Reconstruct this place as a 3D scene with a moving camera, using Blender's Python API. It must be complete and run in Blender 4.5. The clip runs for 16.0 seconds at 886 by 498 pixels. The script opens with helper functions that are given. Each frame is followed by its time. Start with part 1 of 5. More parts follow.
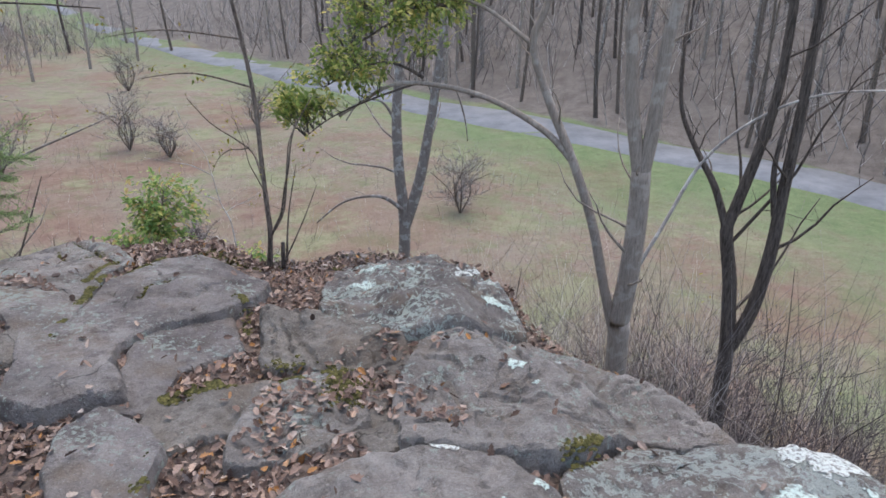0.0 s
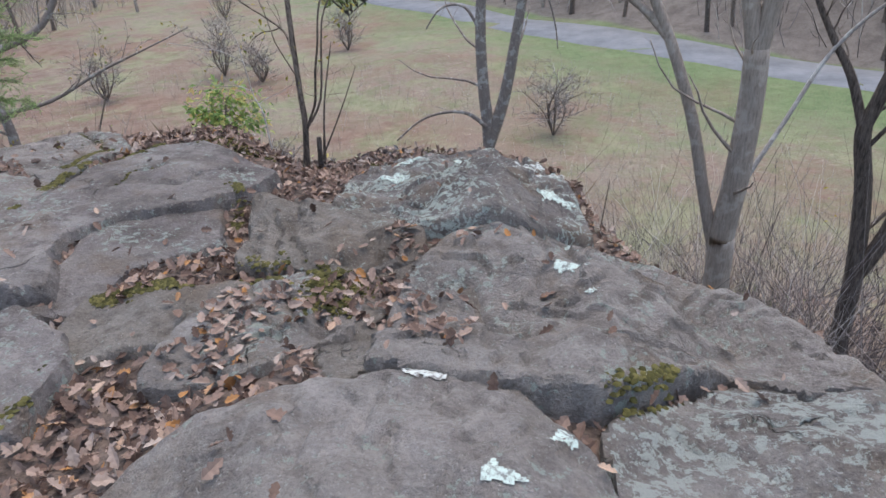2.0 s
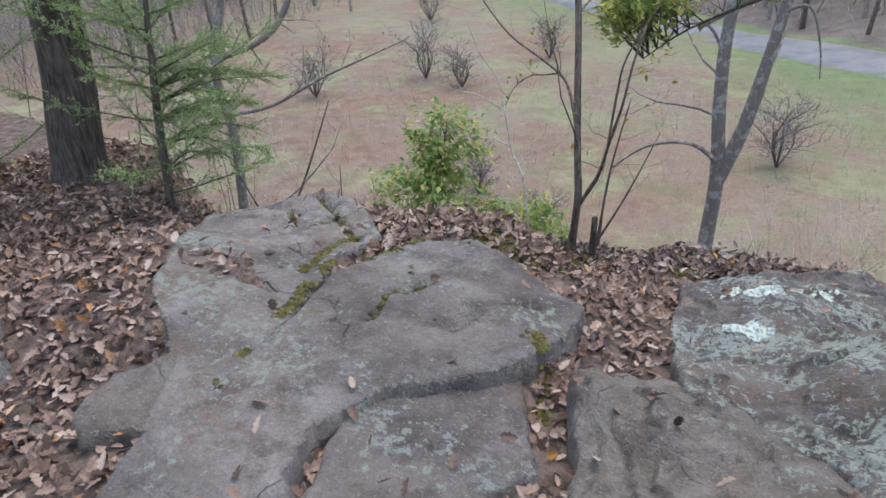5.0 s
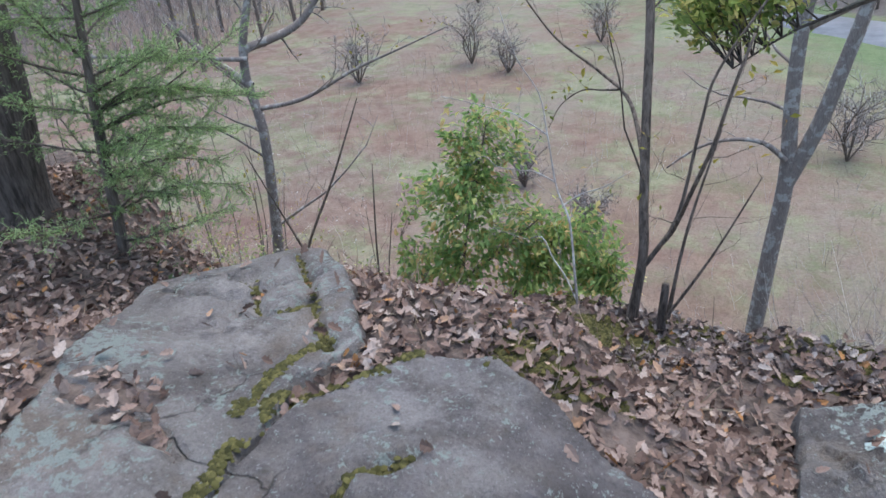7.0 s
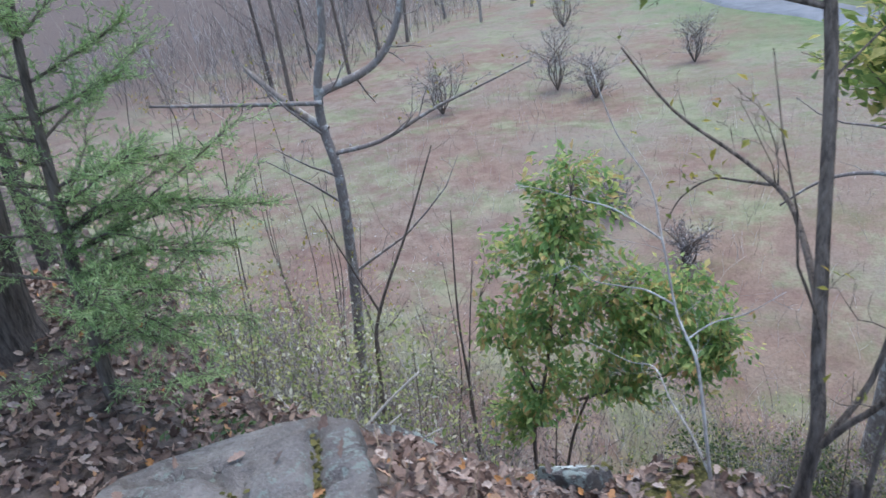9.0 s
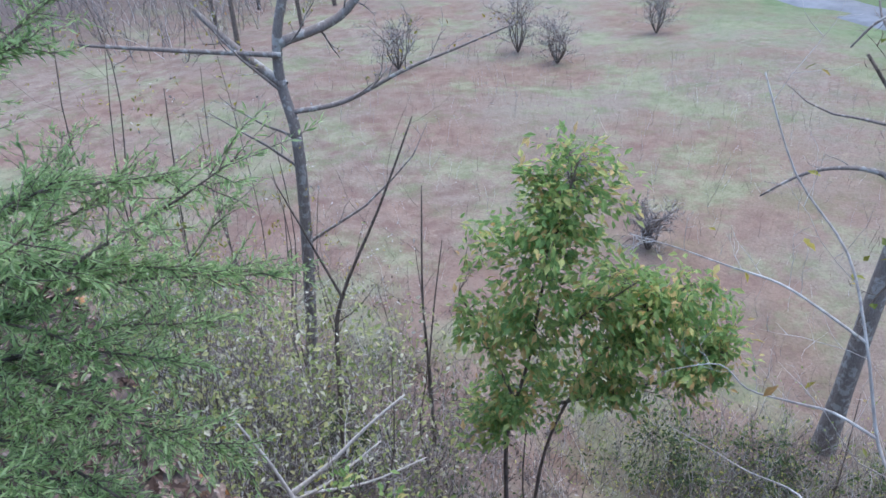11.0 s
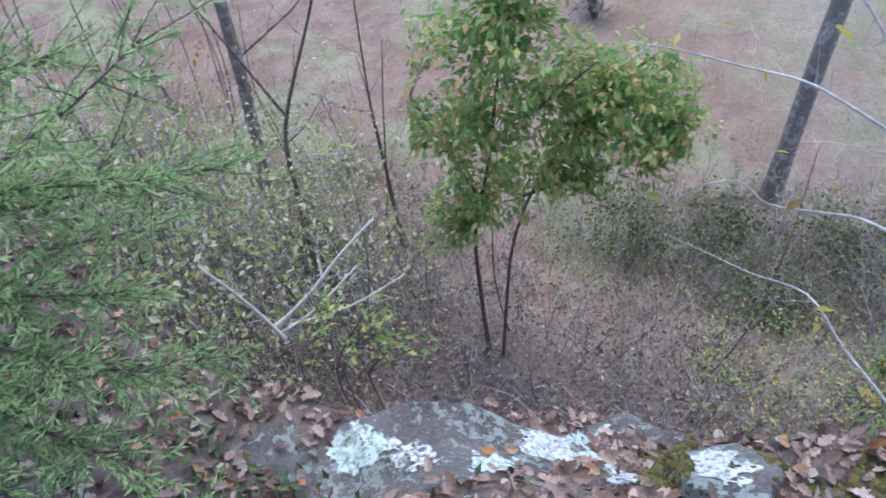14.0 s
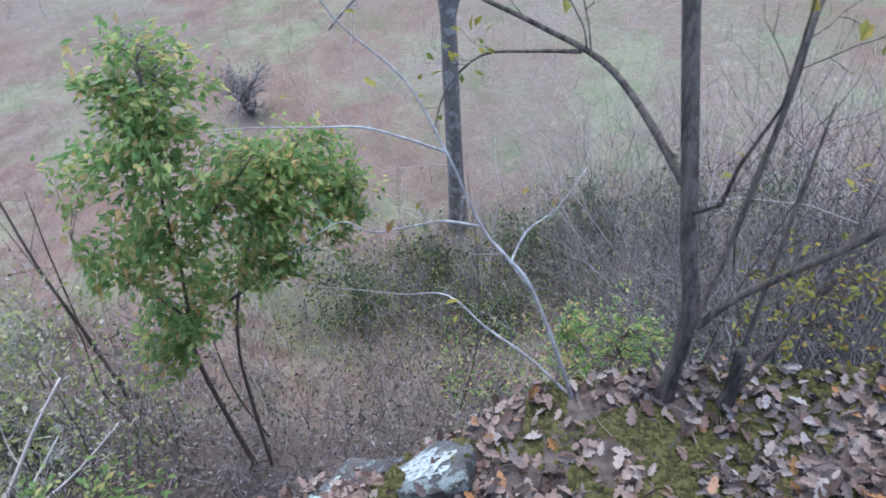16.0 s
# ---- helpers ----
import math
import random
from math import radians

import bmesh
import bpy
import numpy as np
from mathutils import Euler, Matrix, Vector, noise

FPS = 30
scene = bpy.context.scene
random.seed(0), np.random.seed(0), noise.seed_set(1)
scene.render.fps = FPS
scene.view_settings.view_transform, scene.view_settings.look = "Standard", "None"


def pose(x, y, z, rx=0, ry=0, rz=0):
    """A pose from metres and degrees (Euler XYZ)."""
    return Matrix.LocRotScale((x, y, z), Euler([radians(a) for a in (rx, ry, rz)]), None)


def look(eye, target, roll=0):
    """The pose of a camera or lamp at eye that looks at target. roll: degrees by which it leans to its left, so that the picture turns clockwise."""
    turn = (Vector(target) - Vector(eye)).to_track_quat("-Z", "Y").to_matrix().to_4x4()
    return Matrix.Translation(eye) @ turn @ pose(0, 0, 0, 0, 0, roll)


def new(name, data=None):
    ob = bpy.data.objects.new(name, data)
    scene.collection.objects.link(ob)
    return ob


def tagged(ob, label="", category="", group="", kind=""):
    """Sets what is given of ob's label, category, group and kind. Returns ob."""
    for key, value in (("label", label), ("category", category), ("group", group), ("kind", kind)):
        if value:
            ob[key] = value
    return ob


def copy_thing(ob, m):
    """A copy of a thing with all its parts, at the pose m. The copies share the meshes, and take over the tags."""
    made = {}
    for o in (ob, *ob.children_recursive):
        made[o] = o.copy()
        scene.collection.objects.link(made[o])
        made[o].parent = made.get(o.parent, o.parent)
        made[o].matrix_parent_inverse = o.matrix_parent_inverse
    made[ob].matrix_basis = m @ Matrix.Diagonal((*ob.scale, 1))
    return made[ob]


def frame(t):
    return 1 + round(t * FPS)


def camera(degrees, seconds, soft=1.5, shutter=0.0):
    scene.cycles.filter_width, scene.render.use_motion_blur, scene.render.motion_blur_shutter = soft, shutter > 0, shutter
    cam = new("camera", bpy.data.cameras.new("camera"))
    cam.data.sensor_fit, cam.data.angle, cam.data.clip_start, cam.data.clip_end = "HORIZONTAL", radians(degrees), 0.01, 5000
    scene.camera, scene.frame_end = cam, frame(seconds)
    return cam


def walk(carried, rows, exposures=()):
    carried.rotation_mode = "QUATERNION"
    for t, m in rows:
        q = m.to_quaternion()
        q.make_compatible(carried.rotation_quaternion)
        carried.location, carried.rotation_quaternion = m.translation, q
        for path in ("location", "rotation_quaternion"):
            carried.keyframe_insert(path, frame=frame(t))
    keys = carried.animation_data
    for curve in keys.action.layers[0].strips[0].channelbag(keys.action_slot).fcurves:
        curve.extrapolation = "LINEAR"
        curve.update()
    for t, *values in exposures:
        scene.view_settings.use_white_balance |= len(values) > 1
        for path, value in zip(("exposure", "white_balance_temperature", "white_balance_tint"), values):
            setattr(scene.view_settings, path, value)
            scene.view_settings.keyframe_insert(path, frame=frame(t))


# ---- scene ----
cam = camera(65.0, 16.0, shutter=0.2)
PATH = [
    (0, (-0.049, 0.082, 1.475), (-0.034, 1.915, 0.676), 0.1),
    (0.5, (0.057, 0.276, 1.311), (0.011, 2.075, 0.439), -1.9),
    (0.8, (0.083, 0.459, 1.149), (0.223, 2.234, 0.236), 3.5),
    (1, (0.052, 0.622, 1.135), (0.042, 2.384, 0.189), 2.4),
    (1.5, (0.111, 0.796, 0.988), (-0.079, 2.538, 0.025), -1.7),
    (2, (0.273, 0.95, 0.77), (0.012, 2.679, -0.201), -3.4),
    (2.5, (0.171, 1.137, 0.782), (-0.151, 2.763, -0.338), -4.2),
    (3, (-0.037, 1.377, 0.811), (-0.563, 2.96, -0.292), -4.5),
    (3.5, (-0.173, 1.7, 0.809), (-0.875, 3.294, -0.174), -5.5),
    (4, (-0.324, 1.882, 0.839), (-1.112, 3.421, -0.166), -4.8),
    (4.2, (-0.451, 1.963, 0.831), (-1.211, 3.561, -0.1), -3.0),
    (6.3, (-1.078, 2.98, 0.72), (-1.772, 4.6, -0.225), -7.1),
    (6.5, (-1.104, 3.128, 0.672), (-1.885, 4.727, -0.242), -7.0),
    (7, (-1.176, 3.446, 0.686), (-2.015, 4.982, -0.281), -5.6),
    (7.5, (-1.317, 3.752, 0.734), (-2.045, 5.374, -0.183), -4.1),
    (8, (-1.425, 4.015, 0.695), (-2.207, 5.576, -0.281), -5.0),
    (8.5, (-1.52, 4.278, 0.684), (-2.503, 5.771, -0.213), -6.4),
    (9, (-1.636, 4.505, 0.651), (-2.701, 5.952, -0.227), -9.6),
    (9.2, (-1.807, 4.479, 0.714), (-2.894, 5.929, -0.131), -9.5),
    (11.3, (-2.662, 5.26, 0.557), (-3.543, 6.709, -0.504), -4.7),
    (11.5, (-2.611, 5.247, 0.572), (-3.518, 6.646, -0.532), -7.6),
    (11.9, (-2.697, 5.33, 0.592), (-3.483, 6.639, -0.7), -5.9),
    (12, (-2.737, 5.362, 0.554), (-3.482, 6.645, -0.787), -7.0),
    (12.5, (-2.896, 5.443, 0.536), (-3.692, 6.601, -0.887), -11.5),
    (13, (-2.94, 5.481, 0.519), (-3.752, 6.59, -0.934), -10.7),
    (13.5, (-2.943, 5.485, 0.513), (-3.725, 6.571, -0.973), -11.3),
    (14, (-2.885, 5.478, 0.526), (-3.543, 6.657, -0.949), -10.8),
    (14.5, (-2.789, 5.456, 0.545), (-3.183, 6.762, -0.917), -7.6),
    (15, (-2.734, 5.425, 0.557), (-2.981, 6.798, -0.876), -6.3),
    (15.5, (-2.684, 5.405, 0.57), (-2.784, 6.821, -0.839), -5.5),
    (16, (-2.581, 5.352, 0.566), (-2.504, 6.789, -0.823), -7.5),
]
walk(cam, [(t, look(eye, target, roll)) for t, eye, target, roll in PATH], [(0, 0.22, 7200, 8), (4, 0.28, 7300, 8), (6.5, 0.34, 6700, 4), (9, 0.38, 6200, 4), (12, 0.55, 5900, 8), (14, 0.6, 5900, 9), (16, 0.54, 5850, 6)])

# ---- light ----
world = bpy.data.worlds.new("overcast_sky")
scene.world = world
world.use_nodes = True
wn, wl = world.node_tree.nodes, world.node_tree.links
sky = wn.new("ShaderNodeTexSky")
sky.sky_type, sky.sun_disc = "NISHITA", False
sky.sun_elevation, sky.sun_rotation = radians(75), radians(20)
sky.air_density, sky.dust_density, sky.ozone_density = 1.0, 2.5, 2.0
wl.new(sky.outputs["Color"], wn["Background"].inputs["Color"])
wn["Background"].inputs["Strength"].default_value = 0.30
sun_data = bpy.data.lights.new("sun", "SUN")
sun_data.energy, sun_data.angle, sun_data.color = 0.5, radians(50), (1.0, 0.99, 0.97)
sun = new("sun", sun_data)
sun.matrix_world = look((0, 0, 60), (3, -9, 0))


# ---- materials ----
def material(name, rough=0.9):
    m = bpy.data.materials.new(name)
    m.use_nodes = True
    b = m.node_tree.nodes["Principled BSDF"]
    b.inputs["Roughness"].default_value = rough
    b.inputs["Specular IOR Level"].default_value = 0.25
    return m, m.node_tree.nodes, m.node_tree.links, b


def noise_node(n, l, scale, detail=4, rough=0.6, vec=None):
    t = n.new("ShaderNodeTexNoise")
    t.inputs["Scale"].default_value, t.inputs["Detail"].default_value, t.inputs["Roughness"].default_value = scale, detail, rough
    if vec is None:
        vec = n.new("ShaderNodeNewGeometry").outputs["Position"]
    l.new(vec, t.inputs["Vector"])
    return t.outputs["Fac"]


def ramp(n, l, fac, stops, linear=True):
    r = n.new("ShaderNodeValToRGB")
    while len(r.color_ramp.elements) < len(stops):
        r.color_ramp.elements.new(0.5)
    for e, (p, c) in zip(r.color_ramp.elements, stops):
        e.position, e.color = p, (*c, 1) if hasattr(c, "__len__") else (c, c, c, 1)
    r.color_ramp.interpolation = "LINEAR" if linear else "CONSTANT"
    l.new(fac, r.inputs["Fac"])
    return r.outputs["Color"]


def mix(n, l, fac, a, b, kind="MIX"):
    x = n.new("ShaderNodeMix")
    x.data_type, x.blend_type = "RGBA", kind
    for s, v in ((x.inputs[0], fac), (x.inputs[6], a), (x.inputs[7], b)):
        if isinstance(v, (int, float)):
            s.default_value = v
        elif isinstance(v, tuple):
            s.default_value = (*v, 1)
        else:
            l.new(v, s)
    return x.outputs[2]


def bump(n, l, b, height, strength, distance):
    k = n.new("ShaderNodeBump")
    k.inputs["Strength"].default_value, k.inputs["Distance"].default_value = strength, distance
    l.new(height, k.inputs["Height"])
    l.new(k.outputs["Normal"], b.inputs["Normal"])


def rock_material(name, dark, light, lichen=0.66, tint=(0.42, 0.47, 0.43)):
    m, n, l, b = material(name, 0.92)
    big, mid, fine = noise_node(n, l, 1.6, 5), noise_node(n, l, 9, 6, 0.7), noise_node(n, l, 70, 4, 0.7)
    base = mix(n, l, ramp(n, l, big, [(0.40, 0.0), (0.60, 1.0)]), dark, light)
    base = mix(n, l, ramp(n, l, noise_node(n, l, 4.5, 6, 0.72), [(0.46, 0.0), (0.6, 0.7)]), base, mix(n, l, 0.5, light, (0.52, 0.5, 0.48)))
    base = mix(n, l, ramp(n, l, noise_node(n, l, 3.1, 7, 0.75), [(0.50, 0.0), (0.62, 0.75)]), base, mix(n, l, 0.35, dark, (0.05, 0.045, 0.045)))
    base = mix(n, l, ramp(n, l, noise_node(n, l, 2.3, 4, 0.6), [(0.55, 0.0), (0.68, 0.6)]), base, (0.30, 0.225, 0.165))
    base = mix(n, l, ramp(n, l, mid, [(0.42, 0.0), (0.7, 0.6)]), base, (0.17, 0.135, 0.11))
    base = mix(n, l, ramp(n, l, fine, [(0.33, 0.78), (0.7, 1.12)]), (0, 0, 0), base)
    blotch = noise_node(n, l, 2.1, 2)
    spots = noise_node(n, l, 24, 5, 0.75)
    spread = n.new("ShaderNodeMath")
    spread.operation = "MULTIPLY_ADD"
    l.new(blotch, spread.inputs[0])
    spread.inputs[1].default_value = 0.55
    l.new(spots, spread.inputs[2])
    base = mix(n, l, ramp(n, l, spread.outputs[0], [(lichen + 0.13, 0.0), (lichen + 0.16, 0.85)]), base, tint)
    base = mix(n, l, ramp(n, l, noise_node(n, l, 190, 3, 0.7), [(0.32, 0.75), (0.7, 1.65)]), (0, 0, 0), base)
    fleck = noise_node(n, l, 95, 2, 0.5)
    base = mix(n, l, ramp(n, l, fleck, [(0.66, 0.0), (0.70, 0.6)]), base, (0.55, 0.54, 0.52))
    scab = noise_node(n, l, 38, 3, 0.5)
    base = mix(n, l, ramp(n, l, scab, [(0.69, 0.0), (0.71, 0.6)]), base, (0.36, 0.37, 0.35))
    warp = n.new("ShaderNodeVectorMath")
    warp.operation = "MULTIPLY_ADD"
    tex = n.new("ShaderNodeTexNoise")
    tex.inputs["Scale"].default_value, tex.inputs["Detail"].default_value = 5, 4
    here = n.new("ShaderNodeNewGeometry").outputs["Position"]
    l.new(here, tex.inputs["Vector"])
    l.new(tex.outputs["Color"], warp.inputs[0])
    warp.inputs[1].default_value = (0.28, 0.28, 0.28)
    l.new(here, warp.inputs[2])
    cell = n.new("ShaderNodeTexVoronoi")
    cell.feature = "DISTANCE_TO_EDGE"
    cell.inputs["Scale"].default_value = 1.7
    l.new(warp.outputs[0], cell.inputs["Vector"])
    joint = ramp(n, l, cell.outputs["Distance"], [(0.0, 1.0), (0.012, 0.0)])
    some = ramp(n, l, noise_node(n, l, 1.3, 2), [(0.52, 0.0), (0.66, 0.8)])
    crack = mix(n, l, 1.0, joint, some, "MULTIPLY")
    base = mix(n, l, crack, base, (0.05, 0.045, 0.035))
    l.new(base, b.inputs["Base Color"])
    pit = noise_node(n, l, 28, 6, 0.75)
    high = mix(n, l, 0.5, mix(n, l, 0.5, mid, fine), pit)
    bump(n, l, b, mix(n, l, crack, high, (0, 0, 0)), 1.0, 0.09)
    return m


M_rock = rock_material("weathered_sandstone", (0.32, 0.29, 0.275), (0.52, 0.48, 0.46), 0.73)
M_slab = rock_material("smooth_grey_sandstone", (0.21, 0.186, 0.184), (0.47, 0.425, 0.415), 0.74)
M_pale = rock_material("pale_scoured_sandstone", (0.255, 0.228, 0.222), (0.51, 0.465, 0.445), 0.74)
M_lich = rock_material("lichen_covered_sandstone", (0.185, 0.168, 0.165), (0.32, 0.293, 0.285), 0.68, (0.5, 0.57, 0.53))
M_mosrock = rock_material("brown_sandstone", (0.235, 0.207, 0.183), (0.38, 0.34, 0.305), 0.8)
M_crust, n, l, b = material("white_lichen", 0.95)
l.new(mix(n, l, ramp(n, l, noise_node(n, l, 48, 6, 0.75), [(0.42, 0.0), (0.52, 1.0)]), (0.2, 0.19, 0.185), (0.55, 0.59, 0.57)), b.inputs["Base Color"])
M_crust2, n, l, b = material("green_grey_lichen", 0.95)
l.new(mix(n, l, ramp(n, l, noise_node(n, l, 48, 6, 0.75), [(0.42, 0.0), (0.52, 1.0)]), (0.22, 0.23, 0.22), (0.5, 0.6, 0.56)), b.inputs["Base Color"])
M_rim = rock_material("lichen_spotted_sandstone", (0.275, 0.252, 0.24), (0.45, 0.417, 0.398), 0.66, (0.52, 0.57, 0.54))


def litter_material(name, stops, rough=0.85, through_light=0.0):
    m, n, l, b = material(name, rough)
    rnd = n.new("ShaderNodeNewGeometry").outputs["Random Per Island"]
    col = ramp(n, l, rnd, stops)
    col = mix(n, l, ramp(n, l, noise_node(n, l, 60, 3), [(0.3, 0.75), (0.7, 1.1)]), (0, 0, 0), col)
    l.new(col, b.inputs["Base Color"])
    if through_light:
        t = n.new("ShaderNodeBsdfTranslucent")
        l.new(col, t.inputs["Color"])
        x = n.new("ShaderNodeMixShader")
        x.inputs[0].default_value = through_light
        l.new(b.outputs[0], x.inputs[1])
        l.new(t.outputs[0], x.inputs[2])
        l.new(x.outputs[0], n["Material Output"].inputs["Surface"])
    return m


M_litter = litter_material("dry_oak_leaves", [(0.0, (0.10, 0.064, 0.052)), (0.25, (0.20, 0.132, 0.106)), (0.5, (0.30, 0.208, 0.17)), (0.78, (0.38, 0.28, 0.235)), (0.92, (0.50, 0.41, 0.36)), (0.98, (0.44, 0.22, 0.09))])
M_litter2 = litter_material("old_grey_leaves", [(0.0, (0.08, 0.06, 0.055)), (0.4, (0.2, 0.155, 0.14)), (0.75, (0.30, 0.24, 0.215)), (0.94, (0.44, 0.39, 0.36))])
M_green = litter_material("green_yellow_leaves", [(0.0, (0.15, 0.22, 0.07)), (0.3, (0.24, 0.33, 0.095)), (0.55, (0.36, 0.44, 0.14)), (0.75, (0.55, 0.56, 0.19)), (0.95, (0.72, 0.62, 0.24))], 0.4, 0.6)
M_turning = litter_material("turning_leaves", [(0.0, (0.19, 0.32, 0.11)), (0.35, (0.31, 0.46, 0.16)), (0.68, (0.47, 0.57, 0.21)), (0.85, (0.7, 0.66, 0.26)), (0.95, (0.75, 0.52, 0.25))], 0.4, 0.55)
M_yellow = litter_material("yellowing_leaves", [(0.0, (0.18, 0.22, 0.06)), (0.4, (0.30, 0.28, 0.06)), (0.8, (0.42, 0.34, 0.07)), (0.95, (0.34, 0.2, 0.08))], 0.6, 0.4)
M_cedar = litter_material("cedar_foliage", [(0.0, (0.22, 0.33, 0.135)), (0.5, (0.385, 0.53, 0.23)), (0.9, (0.55, 0.67, 0.355))], 0.6, 0.55)
M_moss = litter_material("moss", [(0.0, (0.045, 0.044, 0.016)), (0.5, (0.085, 0.08, 0.028)), (0.9, (0.15, 0.135, 0.05))], 0.95)
M_dry = litter_material("dry_grass", [(0.0, (0.17, 0.12, 0.08)), (0.5, (0.30, 0.23, 0.16)), (0.9, (0.40, 0.33, 0.24))])
M_brush = litter_material("bare_brush_twigs", [(0.0, (0.07, 0.058, 0.054)), (0.45, (0.19, 0.165, 0.16)), (0.8, (0.42, 0.39, 0.38)), (1.0, (0.66, 0.63, 0.61))])
M_thicket = litter_material("dark_thicket_twigs", [(0.0, (0.04, 0.033, 0.035)), (0.5, (0.11, 0.092, 0.096)), (0.85, (0.22, 0.19, 0.197)), (1.0, (0.38, 0.345, 0.35))])
M_ever = litter_material("dark_evergreen_leaves", [(0.0, (0.035, 0.06, 0.022)), (0.5, (0.075, 0.115, 0.042)), (0.85, (0.15, 0.19, 0.075)), (0.97, (0.34, 0.34, 0.14))], 0.5, 0.3)
M_pleaf = litter_material("pale_dead_leaves", [(0.0, (0.36, 0.33, 0.30)), (0.6, (0.5, 0.47, 0.44))])


def bark_material(name, dark, light, patch=None, ridged=True):
    m, n, l, b = material(name, 0.92)
    g = n.new("ShaderNodeNewGeometry").outputs["Position"]
    mp = n.new("ShaderNodeMapping")
    mp.inputs["Scale"].default_value = (1, 1, 0.18)
    l.new(g, mp.inputs["Vector"])
    fur, big = noise_node(n, l, 55, 5, 0.7, mp.outputs[0]), noise_node(n, l, 5, 4)
    col = mix(n, l, ramp(n, l, fur, [(0.3, 0.0), (0.7, 1.0)]), dark, light)
    if patch:
        col = mix(n, l, ramp(n, l, big, [(0.52, 0.0), (0.6, 0.8)]), col, patch)
    l.new(col, b.inputs["Base Color"])
    cp_ = n.new("ShaderNodeMapping")
    cp_.inputs["Scale"].default_value = (1, 1, 0.12)
    l.new(g, cp_.inputs["Vector"])
    plate = noise_node(n, l, 34, 6, 0.75, cp_.outputs[0])
    col = mix(n, l, ramp(n, l, plate, [(0.40, 0.45 if ridged else 0.82), (0.56, 1.15)]), (0, 0, 0), col)
    l.new(col, b.inputs["Base Color"])
    bump(n, l, b, mix(n, l, 0.6, fur, plate), 1.0 if ridged else 0.4, 0.03 if ridged else 0.012)
    return m


M_bark = bark_material("grey_brown_bark", (0.11, 0.085, 0.07), (0.29, 0.235, 0.20))
M_barkpale = bark_material("smooth_pale_bark", (0.24, 0.195, 0.165), (0.41, 0.35, 0.305), (0.45, 0.395, 0.35), ridged=False)
M_barkdark = bark_material("dark_bark", (0.085, 0.066, 0.057), (0.20, 0.165, 0.145))
M_bleach = bark_material("bleached_dead_wood", (0.46, 0.42, 0.39), (0.72, 0.68, 0.64), ridged=False)
M_greystem = bark_material("grey_lichened_stem", (0.24, 0.215, 0.20), (0.46, 0.43, 0.41), (0.58, 0.57, 0.55), ridged=False)
M_lichbark = bark_material("lichen_spotted_bark", (0.17, 0.14, 0.125), (0.32, 0.275, 0.25), (0.45, 0.43, 0.40), ridged=False)

# road: worn asphalt
M_road, n, l, b = material("worn_asphalt", 0.85)
l.new(mix(n, l, ramp(n, l, noise_node(n, l, 0.5, 6, 0.7), [(0.35, 0.0), (0.65, 1.0)]), (0.17, 0.18, 0.2), (0.26, 0.27, 0.295)), b.inputs["Base Color"])

# ground: leaf mould on the ledge, thin russet and green grass in the meadow, woodland floor on the hill
M_ground, n, l, b = material("meadow_and_leaf_mould", 0.97)
pos = n.new("ShaderNodeNewGeometry").outputs["Position"]


def along(v):
    d = n.new("ShaderNodeVectorMath")
    d.operation = "DOT_PRODUCT"
    l.new(pos, d.inputs[0])
    d.inputs[1].default_value = v
    return d.outputs["Value"]


def maprange(v, a, z):
    r = n.new("ShaderNodeMapRange")
    l.new(v, r.inputs["Value"])
    r.inputs["From Min"].default_value, r.inputs["From Max"].default_value = a, z
    return r.outputs["Result"]


def added(a, c, k):
    x = n.new("ShaderNodeMath")
    x.operation = "MULTIPLY_ADD"
    l.new(a, x.inputs[0])
    x.inputs[1].default_value = k
    l.new(c, x.inputs[2])
    return x.outputs[0]


patch_n, tuft_n, grain_n = noise_node(n, l, 0.13, 7, 0.72), noise_node(n, l, 0.9, 6, 0.7), noise_node(n, l, 11, 4, 0.7)
turf = mix(n, l, ramp(n, l, patch_n, [(0.43, 0.0), (0.57, 1.0)]), (0.235, 0.16, 0.13), (0.295, 0.255, 0.205))
turf = mix(n, l, ramp(n, l, noise_node(n, l, 0.33, 6, 0.7), [(0.5, 0.0), (0.62, 0.7)]), turf, (0.225, 0.25, 0.14))
turf = mix(n, l, ramp(n, l, noise_node(n, l, 3.2, 5, 0.75), [(0.38, 0.0), (0.62, 0.75)]), turf, (0.33, 0.29, 0.24))
turf = mix(n, l, ramp(n, l, tuft_n, [(0.46, 0.0), (0.68, 0.8)]), turf, (0.205, 0.205, 0.135))
road_s = along((0.7071, 0.7071, 0))
east = along((0.7071, -0.7071, 0))
turf = mix(n, l, ramp(n, l, maprange(added(patch_n, road_s, 14.0), 14, 36), [(0.0, 0.85), (1.0, 0.0)]), turf, mix(n, l, ramp(n, l, tuft_n, [(0.4, 0.0), (0.6, 1.0)]), (0.185, 0.118, 0.098), (0.285, 0.225, 0.185)))
turf = mix(n, l, ramp(n, l, noise_node(n, l, 0.42, 6, 0.75), [(0.52, 0.0), (0.64, 0.75)]), turf, (0.175, 0.2, 0.105))
turf = mix(n, l, ramp(n, l, noise_node(n, l, 1.7, 6, 0.75), [(0.56, 0.0), (0.68, 0.7)]), turf, (0.38, 0.33, 0.25))
russet_n, pale_n = noise_node(n, l, 0.11, 6, 0.65), noise_node(n, l, 0.19, 6, 0.7)
turf = mix(n, l, ramp(n, l, russet_n, [(0.45, 0.0), (0.60, 0.6)]), turf, mix(n, l, ramp(n, l, tuft_n, [(0.35, 0.0), (0.65, 1.0)]), (0.185, 0.105, 0.08), (0.30, 0.195, 0.15)))
